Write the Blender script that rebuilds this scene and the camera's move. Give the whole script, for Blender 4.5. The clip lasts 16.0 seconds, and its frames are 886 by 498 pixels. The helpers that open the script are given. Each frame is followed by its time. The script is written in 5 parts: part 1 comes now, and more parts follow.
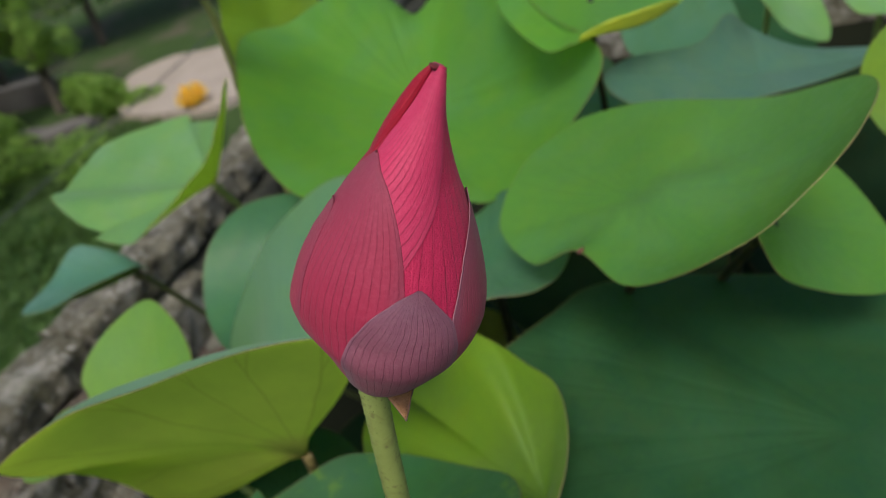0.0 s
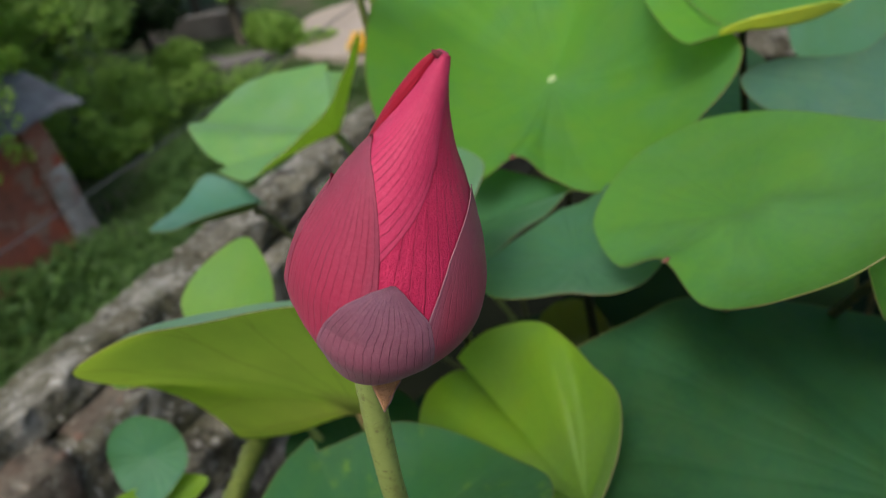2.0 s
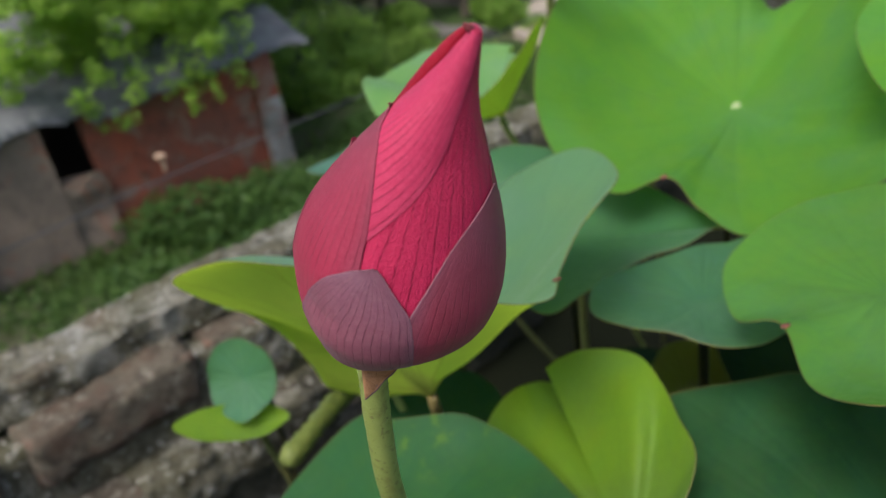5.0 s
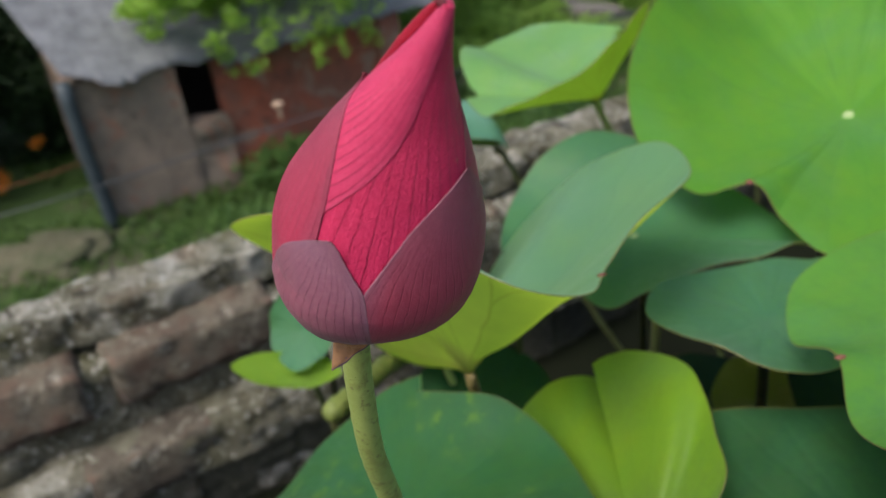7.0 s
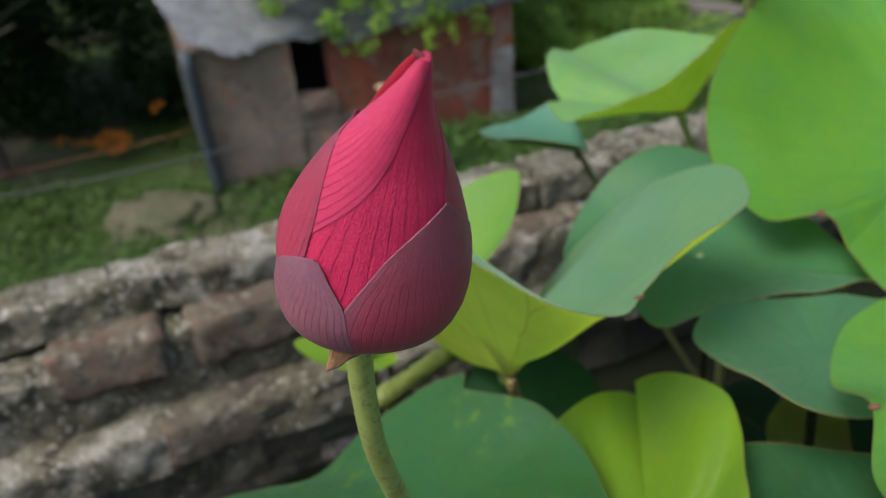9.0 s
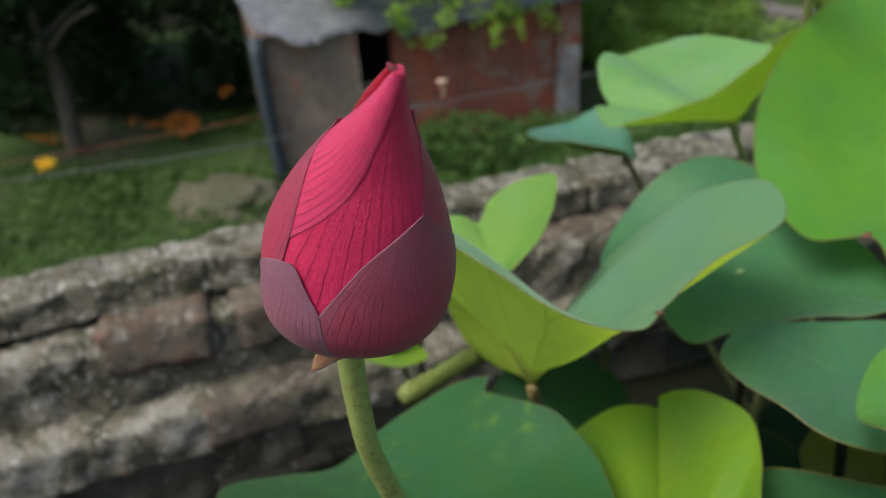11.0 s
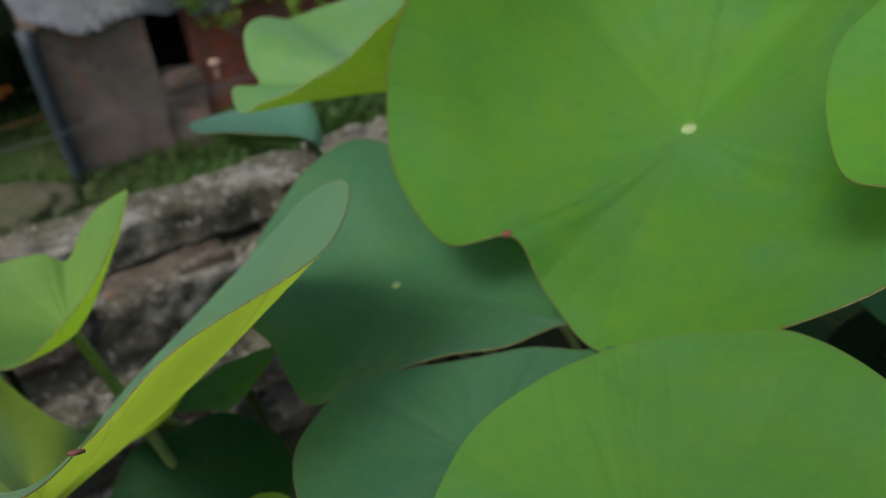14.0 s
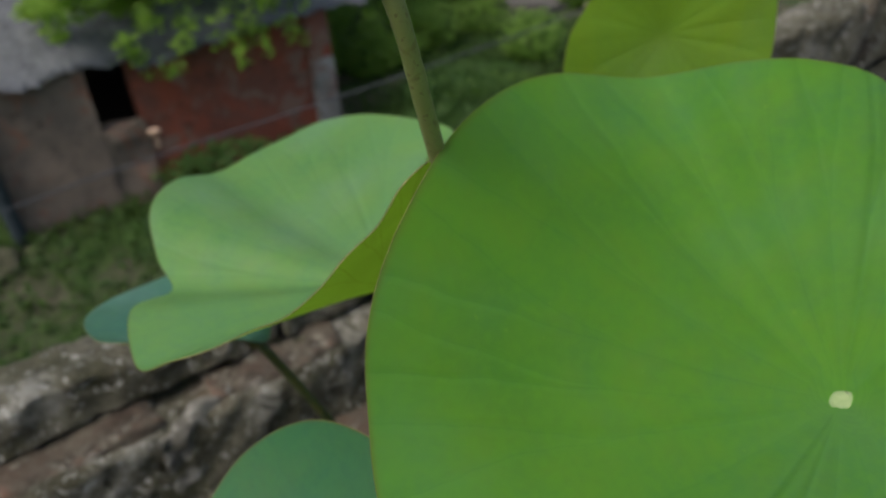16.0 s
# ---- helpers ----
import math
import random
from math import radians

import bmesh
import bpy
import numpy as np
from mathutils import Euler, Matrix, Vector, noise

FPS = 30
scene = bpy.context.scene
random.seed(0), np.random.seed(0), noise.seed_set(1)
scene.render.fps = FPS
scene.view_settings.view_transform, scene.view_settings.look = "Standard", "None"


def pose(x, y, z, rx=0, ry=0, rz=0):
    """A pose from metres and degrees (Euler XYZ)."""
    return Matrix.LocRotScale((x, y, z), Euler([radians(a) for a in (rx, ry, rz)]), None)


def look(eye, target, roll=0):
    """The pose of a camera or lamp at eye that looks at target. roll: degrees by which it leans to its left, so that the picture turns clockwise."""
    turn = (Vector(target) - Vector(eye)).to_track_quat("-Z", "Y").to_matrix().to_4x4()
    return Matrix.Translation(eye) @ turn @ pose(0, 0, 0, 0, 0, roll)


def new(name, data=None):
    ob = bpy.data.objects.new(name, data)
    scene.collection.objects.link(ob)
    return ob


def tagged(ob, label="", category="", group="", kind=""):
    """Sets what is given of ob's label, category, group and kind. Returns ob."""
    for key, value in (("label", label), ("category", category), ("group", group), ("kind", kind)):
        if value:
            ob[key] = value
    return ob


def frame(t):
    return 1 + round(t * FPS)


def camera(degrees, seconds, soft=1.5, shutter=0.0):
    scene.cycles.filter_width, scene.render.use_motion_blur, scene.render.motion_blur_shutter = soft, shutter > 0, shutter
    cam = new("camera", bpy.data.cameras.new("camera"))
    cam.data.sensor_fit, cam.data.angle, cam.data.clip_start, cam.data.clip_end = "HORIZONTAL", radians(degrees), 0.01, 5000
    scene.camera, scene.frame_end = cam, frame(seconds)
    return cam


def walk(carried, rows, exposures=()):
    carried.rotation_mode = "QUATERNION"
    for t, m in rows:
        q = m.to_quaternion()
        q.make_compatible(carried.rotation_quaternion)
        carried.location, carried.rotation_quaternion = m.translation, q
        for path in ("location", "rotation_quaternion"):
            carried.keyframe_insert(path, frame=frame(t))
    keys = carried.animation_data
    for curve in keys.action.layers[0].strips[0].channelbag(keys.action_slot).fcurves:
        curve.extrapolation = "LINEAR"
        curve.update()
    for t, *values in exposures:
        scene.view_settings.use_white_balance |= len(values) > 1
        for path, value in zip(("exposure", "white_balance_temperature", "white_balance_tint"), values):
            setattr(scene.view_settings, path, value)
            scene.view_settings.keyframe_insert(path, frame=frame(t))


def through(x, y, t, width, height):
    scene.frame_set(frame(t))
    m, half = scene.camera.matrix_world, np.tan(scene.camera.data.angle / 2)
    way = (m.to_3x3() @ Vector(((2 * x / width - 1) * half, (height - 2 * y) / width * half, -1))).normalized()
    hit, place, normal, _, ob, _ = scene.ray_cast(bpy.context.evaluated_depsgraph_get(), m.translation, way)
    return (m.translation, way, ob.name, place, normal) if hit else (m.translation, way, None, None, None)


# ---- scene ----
# camera: seconds, eye, point looked at, lean
PATH = [
    (0, (-0.0433, -0.1733, 0.1576), (0.3109, 0.5931, -0.3777), -18.22),
    (0.5, (-0.0387, -0.1745, 0.1562), (0.2652, 0.6145, -0.3773), -17.59),
    (1, (-0.0294, -0.1740, 0.1531), (0.2476, 0.6271, -0.3768), -16.53),
    (1.5, (-0.0200, -0.1764, 0.1507), (0.2124, 0.6374, -0.3815), -16.69),
    (2, (-0.0077, -0.1789, 0.1496), (0.1768, 0.6518, -0.3752), -15.66),
    (2.5, (-0.0074, -0.1847, 0.1478), (0.1315, 0.6629, -0.3638), -14.18),
    (3, (-0.0018, -0.1857, 0.1463), (0.0805, 0.6732, -0.3588), -13.55),
    (3.5, (0.0120, -0.1875, 0.1427), (0.0628, 0.6765, -0.3577), -12.83),
    (4, (0.0198, -0.1832, 0.1400), (0.0402, 0.6856, -0.3541), -11.38),
    (6.5, (0.0489, -0.1628, 0.1314), (-0.0584, 0.6905, -0.3784), -6.52),
    (7, (0.0574, -0.1643, 0.1313), (-0.1014, 0.6794, -0.3809), -6.12),
    (7.5, (0.0594, -0.1615, 0.1342), (-0.1408, 0.6793, -0.3681), -5.25),
    (8, (0.0696, -0.1631, 0.1394), (-0.1544, 0.6689, -0.3675), -4.99),
    (8.5, (0.0784, -0.1672, 0.1409), (-0.1838, 0.6507, -0.3707), -5.18),
    (9, (0.0837, -0.1648, 0.1428), (-0.1906, 0.6469, -0.3722), -5.00),
    (9.5, (0.0877, -0.1638, 0.1430), (-0.2114, 0.6430, -0.3660), -4.60),
    (10, (0.0940, -0.1615, 0.1450), (-0.2270, 0.6364, -0.3647), -4.32),
    (12.5, (0.1258, -0.1250, 0.1428), (-0.2223, 0.6512, -0.3824), -4.52),
    (13, (0.1556, -0.0896, 0.1263), (-0.1262, 0.7023, -0.4150), -4.50),
    (13.5, (0.1945, -0.0391, 0.1081), (-0.0087, 0.7644, -0.4510), -4.89),
    (14, (0.2073, 0.0226, 0.0848), (0.0602, 0.8382, -0.4743), -4.69),
    (14.5, (0.1952, 0.0828, 0.0638), (0.0676, 0.9068, -0.4878), -4.36),
    (15, (0.1883, 0.1367, 0.0597), (0.0856, 0.9735, -0.4776), -4.50),
    (15.5, (0.1747, 0.1940, 0.0773), (0.0825, 1.0349, -0.4556), -5.19),
    (16, (0.1604, 0.2381, 0.0920), (0.0659, 1.0823, -0.4351), -5.42),
]
cam = camera(59.3, 16.0, soft=1.0)
walk(cam, [(t, look(eye, target, roll)) for t, eye, target, roll in PATH],
     [(0, 0.06), (1, 0.10), (2, 0.22), (2.5, 0.22), (3, 0.13), (4, 0.20), (6.5, 0.52), (8, 0.48), (10, 0.48), (12.5, 0.05), (13, -0.1), (13.5, -0.02), (14.5, -0.16), (16, -0.17)])
cam.data.dof.use_dof = True
cam.data.dof.focus_distance = 0.20
cam.data.dof.aperture_fstop = 14.0

# ---- world and sun: bright, soft sky with a veiled sun ----
SUN_EL, SUN_AZ = 60.0, 215.0
world = bpy.data.worlds.new("sky")
scene.world = world
world.use_nodes = True
wn = world.node_tree
sky = wn.nodes.new("ShaderNodeTexSky")
sky.sky_type = "NISHITA"
sky.sun_disc = False
sky.sun_elevation, sky.sun_rotation = radians(SUN_EL), radians(SUN_AZ)
sky.air_density, sky.dust_density, sky.ozone_density = 1.0, 4.0, 1.0
wn.nodes["Background"].inputs["Strength"].default_value = 0.16
wn.links.new(sky.outputs[0], wn.nodes["Background"].inputs["Color"])
lamp = bpy.data.lights.new("sun", "SUN")
lamp.energy, lamp.angle, lamp.color = 2.2, radians(24), (1.0, 0.96, 0.9)
sun = new("sun", lamp)
_a = radians(SUN_AZ)
sun.matrix_world = look((0, 0, 20), (-20 * math.sin(_a) * math.cos(radians(SUN_EL)), -20 * math.cos(_a) * math.cos(radians(SUN_EL)), 20 - 20 * math.sin(radians(SUN_EL))))


# ---- materials ----
class Nodes:
    """A small wrapper to write node materials in few lines."""

    def __init__(self, name, rough=0.6, metal=0.0, spec=0.5):
        self.mat = bpy.data.materials.new(name)
        self.mat.use_nodes = True
        self.t = self.mat.node_tree
        self.b = self.t.nodes["Principled BSDF"]
        self.out = self.t.nodes["Material Output"]
        self.b.inputs["Roughness"].default_value = rough
        self.b.inputs["Metallic"].default_value = metal
        self.b.inputs["Specular IOR Level"].default_value = spec

    def put(self, socket, value):
        if isinstance(value, bpy.types.NodeSocket):
            self.t.links.new(value, socket)
        else:
            socket.default_value = value

    def n(self, kind, out=0, props=None, **ins):
        node = self.t.nodes.new(kind)
        for k, v in (props or {}).items():
            if k == "operation":
                node.operation = v
            elif k == "feature":
                node.feature = v
            elif k == "interp":
                node.interpolation_type = v
            elif k == "blend_type":
                node.blend_type = v
        for k, v in ins.items():
            self.put(node.inputs[int(k[1:])] if k[0] == "_" and k[1:].isdigit() else node.inputs[k.replace("_", " ")], v)
        return node.outputs[out]

    def math(self, op, a, b=0.0, c=0.0):
        return self.n("ShaderNodeMath", props={"operation": op}, _0=a, _1=b, _2=c)

    def noise(self, scale, detail=4.0, rough=0.55, where=None, dist=0.0):
        node = self.t.nodes.new("ShaderNodeTexNoise")
        node.inputs["Scale"].default_value = scale
        node.inputs["Detail"].default_value = detail
        node.inputs["Roughness"].default_value = rough
        node.inputs["Distortion"].default_value = dist
        if where is not None:
            self.put(node.inputs["Vector"], where)
        return node.outputs["Fac"]

    def place(self):
        return self.n("ShaderNodeTexCoord", out=3)

    def ramp(self, fac, stops):
        node = self.t.nodes.new("ShaderNodeValToRGB")
        self.put(node.inputs[0], fac)
        e = node.color_ramp.elements
        while len(e) < len(stops):
            e.new(0.5)
        for el, (p, c) in zip(e, stops):
            el.position = p
            el.color = (*c, 1) if len(c) == 3 else c
        return node.outputs[0]

    def mix(self, fac, a, b, how="MIX"):
        node = self.t.nodes.new("ShaderNodeMixRGB")
        node.blend_type = how
        for s, v in zip(node.inputs, (fac, a, b)):
            if isinstance(v, tuple) and len(v) == 3:
                v = (*v, 1)
            self.put(s, v)
        return node.outputs[0]

    def color(self, c):
        self.put(self.b.inputs["Base Color"], c if not isinstance(c, tuple) else (*c, 1))
        return self

    def rough(self, v):
        self.put(self.b.inputs["Roughness"], v)
        return self

    def bump(self, height, strength=0.3, dist=0.01):
        b = self.t.nodes.new("ShaderNodeBump")
        b.inputs["Strength"].default_value = strength
        b.inputs["Distance"].default_value = dist
        self.put(b.inputs["Height"], height)
        self.put(self.b.inputs["Normal"], b.outputs[0])
        return self

    def thin(self, color, share):
        """Light that passes through a thin blade."""
        tr = self.t.nodes.new("ShaderNodeBsdfTranslucent")
        self.put(tr.inputs["Color"], (*color, 1) if isinstance(color, tuple) else color)
        mx = self.t.nodes.new("ShaderNodeMixShader")
        self.put(mx.inputs[0], share)
        self.t.links.new(self.b.outputs[0], mx.inputs[1])
        self.t.links.new(tr.outputs[0], mx.inputs[2])
        self.t.links.new(mx.outputs[0], self.out.inputs["Surface"])
        return self


def vein_mask(m, count, width, fork=0.5):
    """Radial ribs of a round leaf that fork half-way out; 1 on the rib."""
    uv = m.n("ShaderNodeTexCoord", out=2)
    sep = m.t.nodes.new("ShaderNodeSeparateXYZ")
    m.put(sep.inputs[0], uv)
    u, v = sep.outputs[0], sep.outputs[1]
    wob = m.math("MULTIPLY", m.math("SUBTRACT", m.noise(12.0, 3.0, where=m.place()), 0.5), 0.6)
    f = m.math("FRACT", m.math("ADD", m.math("MULTIPLY", u, float(count)), wob))
    d = m.math("ABSOLUTE", m.math("SUBTRACT", f, 0.5))
    split = m.math("MULTIPLY", m.math("MAXIMUM", m.math("SUBTRACT", v, fork), 0.0), 0.62)
    d = m.math("ABSOLUTE", m.math("SUBTRACT", d, split))
    d = m.math("MULTIPLY", d, m.math("ADD", v, 0.02))
    return m.n("ShaderNodeMapRange", props={"interp": "SMOOTHSTEP"}, _0=d, _1=0.0, _2=width, _3=1.0, _4=0.0), v, u


def leaf_top(name, base, dark, through, share, rough=0.5, vein=0.35, bloom=(0.30, 0.42, 0.36), net=0.16, spec=0.2, relief=1.0, sheen=0.0, yellow=0.0):
    m = Nodes(name, rough, spec=spec)
    m.b.inputs["Sheen Weight"].default_value = sheen
    m.b.inputs["Sheen Roughness"].default_value = 0.45
    m.b.inputs["Sheen Tint"].default_value = (0.75, 0.95, 0.92, 1)
    p = m.place()
    thin_rib, v, u = vein_mask(m, 19, 0.018)
    wide_rib, _, _ = vein_mask(m, 19, 0.085)
    patch = m.noise(7.0, 4.0, 0.6, where=p)
    grain = m.noise(160.0, 4.0, where=p)
    c = m.mix(m.n("ShaderNodeMapRange", _0=patch, _1=0.38, _2=0.64, _3=0.0, _4=1.0), base, dark)
    blot = m.n("ShaderNodeMapRange", _0=m.noise(34.0, 5.0, 0.65, where=p), _1=0.40, _2=0.66, _3=0.0, _4=0.6)
    c = m.mix(blot, c, (base[0] * 1.6 + 0.01, base[1] * 1.16, base[2] * 0.7))
    shade = m.n("ShaderNodeMapRange", _0=m.noise(19.0, 5.0, 0.6, where=p), _1=0.48, _2=0.66, _3=0.0, _4=0.45)
    c = m.mix(shade, c, tuple(x * 0.72 for x in dark))
    c = m.mix(m.math("MULTIPLY", grain, 0.2), c, tuple(x * 1.4 for x in base))
    near = m.n("ShaderNodeMapRange", _0=v, _1=0.02, _2=0.5, _3=1.0, _4=0.12)
    # Bluish rib tint: wax bloom, with some sky reflection put into the colour.
    c = m.mix(m.math("MULTIPLY", m.math("MULTIPLY", wide_rib, near), vein * 0.16), c, (base[0] * 0.95, base[1] * 1.08, base[2] * 2.2))
    c = m.mix(m.math("MULTIPLY", wide_rib, vein * 0.22), c, (base[0] * 0.8, base[1] * 1.02, base[2] * 1.9))
    c = m.mix(m.math("MULTIPLY", thin_rib, vein * 0.05), c, tuple(x * 0.62 for x in base))
    cell = m.n("ShaderNodeTexVoronoi", props={"feature": "DISTANCE_TO_EDGE"}, Scale=85.0, Vector=p)
    c = m.mix(m.n("ShaderNodeMapRange", _0=cell, _1=0.0, _2=0.16, _3=net, _4=0.0), c, tuple(x * 0.72 for x in base))
    fleck = m.n("ShaderNodeMapRange", _0=m.noise(230.0, 4.0, 0.6, where=p), _1=0.38, _2=0.64, _3=0.0, _4=0.65)
    c = m.mix(fleck, c, (base[0] * 1.25, base[1] * 1.22, base[2] * 0.9))
    wax = m.n("ShaderNodeMapRange", _0=m.noise(13.0, 5.0, where=p), _1=0.46, _2=0.74, _3=0.0, _4=0.34)
    c = m.mix(wax, c, bloom)
    speck = m.n("ShaderNodeMapRange", _0=m.noise(210.0, 2.0, where=p), _1=0.72, _2=0.76, _3=0.0, _4=0.5)
    c = m.mix(speck, c, (base[0] * 1.9 + 0.02, base[1] * 1.5, base[2] * 1.2))
    if yellow:
        sick = m.math("MULTIPLY", m.n("ShaderNodeMapRange", _0=m.noise(75.0, 4.0, 0.6, where=p), _1=0.54, _2=0.66, _3=0.0, _4=yellow), m.n("ShaderNodeMapRange", _0=m.noise(11.0, 2.0, where=p), _1=0.46, _2=0.58, _3=0.0, _4=1.0))
        c = m.mix(sick, c, (0.13, 0.25, 0.03))
    edge = m.n("ShaderNodeMapRange", _0=v, _1=0.99, _2=1.0, _3=0.0, _4=0.55)
    c = m.mix(edge, c, (0.15, 0.10, 0.03))
    m.color(c).rough(m.n("ShaderNodeMapRange", _0=grain, _1=0.3, _2=0.7, _3=rough - 0.08, _4=rough + 0.12))
    m.bump(m.math("ADD", m.math("MULTIPLY", wide_rib, -0.55 * relief), m.math("MULTIPLY", m.noise(45.0, 4.0, where=p), 0.9)), 0.16, 0.003)
    tc = m.mix(m.math("MULTIPLY", thin_rib, 0.16), through, tuple(x * 0.6 for x in through))
    return m.thin(tc, share).mat


LEAF = {
    "bright": leaf_top("leaf_bright_green", (0.088, 0.248, 0.036), (0.056, 0.193, 0.042), (0.44, 0.72, 0.07), 0.40, 0.62, vein=0.6, bloom=(0.12, 0.29, 0.15), spec=0.1, relief=2.2),
    "fresh": leaf_top("leaf_fresh_green", (0.135, 0.30, 0.110), (0.095, 0.25, 0.075), (0.46, 0.70, 0.14), 0.34, bloom=(0.30, 0.44, 0.35)),
    "teal": leaf_top("leaf_blue_green", (0.045, 0.140, 0.072), (0.028, 0.104, 0.054), (0.28, 0.55, 0.10), 0.25, 0.5, bloom=(0.12, 0.27, 0.19), relief=0.4, sheen=0.10),
    "jade": leaf_top("leaf_jade_green", (0.024, 0.092, 0.034), (0.015, 0.064, 0.030), (0.26, 0.48, 0.07), 0.24, 0.5, vein=0.3, bloom=(0.050, 0.155, 0.085), spec=0.16, relief=0.6, sheen=0.03, yellow=0.6),
    "mist": leaf_top("leaf_pale_blue_green", (0.062, 0.175, 0.135), (0.042, 0.13, 0.10), (0.28, 0.5, 0.2), 0.25, 0.5, bloom=(0.2, 0.36, 0.32)),
    "cup": leaf_top("leaf_cup_green", (0.084, 0.195, 0.142), (0.062, 0.160, 0.118), (0.66, 0.92, 0.42), 0.46, 0.5, bloom=(0.16, 0.31, 0.25), sheen=0.28),
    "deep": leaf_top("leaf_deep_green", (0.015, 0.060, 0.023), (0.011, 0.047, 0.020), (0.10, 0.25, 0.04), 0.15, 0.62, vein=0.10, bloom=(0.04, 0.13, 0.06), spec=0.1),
    "meadow": leaf_top("leaf_even_green", (0.073, 0.205, 0.034), (0.050, 0.165, 0.038), (0.42, 0.68, 0.07), 0.34, vein=0.28, bloom=(0.11, 0.27, 0.12), relief=0.7),
    # Near-black leaf tone: shade under the canopy is put into the colour.
    "murk": leaf_top("leaf_shade_dark_green", (0.006, 0.020, 0.008), (0.004, 0.014, 0.006), (0.05, 0.12, 0.02), 0.1, 0.7, vein=0.1, bloom=(0.014, 0.045, 0.02), spec=0.05),
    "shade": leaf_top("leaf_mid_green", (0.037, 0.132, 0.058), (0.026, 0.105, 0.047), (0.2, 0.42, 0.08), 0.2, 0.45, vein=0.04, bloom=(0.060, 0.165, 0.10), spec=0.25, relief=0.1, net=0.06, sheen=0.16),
    "slate": leaf_top("leaf_grey_green", (0.058, 0.14, 0.10), (0.042, 0.11, 0.08), (0.22, 0.42, 0.15), 0.22, 0.52, vein=0.2, bloom=(0.12, 0.21, 0.18)),
    "faded": leaf_top("leaf_faded_olive", (0.12, 0.15, 0.04), (0.09, 0.10, 0.03), (0.45, 0.46, 0.06), 0.35),
    "spring": leaf_top("leaf_spring_green", (0.150, 0.305, 0.075), (0.115, 0.255, 0.060), (0.52, 0.76, 0.14), 0.44, vein=0.2, bloom=(0.20, 0.36, 0.16)),
    "lime": leaf_top("leaf_yellow_green", (0.120, 0.235, 0.020), (0.070, 0.160, 0.016), (0.52, 0.70, 0.05), 0.40, vein=0.15, bloom=(0.15, 0.27, 0.11), sheen=0.06),
}


def leaf_under(name, base, through, share):
    m = Nodes(name, 0.6, spec=0.25)
    p = m.place()
    mask, v, u = vein_mask(m, 17, 0.024, 0.62)
    patch = m.noise(12.0, 4.0, where=p)
    c = m.mix(patch, base, tuple(x * 0.8 for x in base))
    c = m.mix(m.math("MULTIPLY", mask, 0.5), c, (base[0] * 0.68, base[1] * 0.58, base[2] * 0.6))
    hub = m.n("ShaderNodeMapRange", _0=v, _1=0.0, _2=0.16, _3=0.55, _4=0.0)
    c = m.mix(hub, c, (0.28, 0.20, 0.09))
    m.color(c).bump(m.math("ADD", mask, m.math("MULTIPLY", m.noise(80.0, 3.0, where=p), 0.3)), 0.4, 0.003)
    tc = m.mix(m.n("ShaderNodeMapRange", _0=m.noise(26.0, 5.0, 0.6, where=p), _1=0.35, _2=0.65, _3=0.0, _4=0.4), through, tuple(x * 0.7 for x in through))
    tc = m.mix(m.math("MULTIPLY", mask, 0.5), tc, (through[0] * 0.74, through[1] * 0.66, through[2] * 0.55))
    tc = m.mix(m.math("MULTIPLY", hub, 1.5), tc, (0.50, 0.34, 0.13))
    return m.thin(tc, share).mat


UNDER = leaf_under("leaf_underside", (0.44, 0.52, 0.15), (0.84, 0.98, 0.28), 0.74)
UNDER_PALE = leaf_under("leaf_underside_pale", (0.60, 0.62, 0.12), (1.0, 1.0, 0.17), 0.74)
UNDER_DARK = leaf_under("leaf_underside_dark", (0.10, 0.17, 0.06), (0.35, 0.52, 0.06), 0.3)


def stalk_mat(name, a, b):
    m = Nodes(name, 0.5, spec=0.4)
    p = m.place()
    c = m.mix(m.noise(40.0, 4.0, where=p), a, b)
    spots = m.n("ShaderNodeMapRange", _0=m.noise(420.0, 2.0, where=p), _1=0.6, _2=0.68, _3=0.0, _4=0.55)
    c = m.mix(spots, c, (0.10, 0.075, 0.03))
    streak = m.n("ShaderNodeMapRange", _0=m.noise(90.0, 3.0, where=p, dist=1.5), _1=0.52, _2=0.66, _3=0.0, _4=0.5)
    c = m.mix(streak, c, (0.13, 0.10, 0.03))
    return m.color(c).bump(m.noise(300.0, 3.0, where=p), 0.35, 0.001).mat


STALK = stalk_mat("stalk_green", (0.27, 0.35, 0.11), (0.18, 0.25, 0.07))
# Two darker stalk copies carry the shade under the leaves in their colour.
STALK_DEEP = stalk_mat("stalk_shaded_olive", (0.075, 0.095, 0.032), (0.045, 0.06, 0.02))
STALK_SHADE = stalk_mat("stalk_shade_dark", (0.014, 0.020, 0.008), (0.008, 0.011, 0.005))
STEM_PALE = stalk_mat("stem_pale_green", (0.29, 0.36, 0.11), (0.18, 0.22, 0.05))
STALKS = {"fresh": STALK, "spring": STALK, "mist": STALK_DEEP, "lime": STALK_DEEP, "cup": stalk_mat("stalk_tan", (0.26, 0.20, 0.075), (0.16, 0.11, 0.045))}
STEM_OLIVE = stalk_mat("stem_olive", (0.23, 0.25, 0.085), (0.15, 0.16, 0.05))


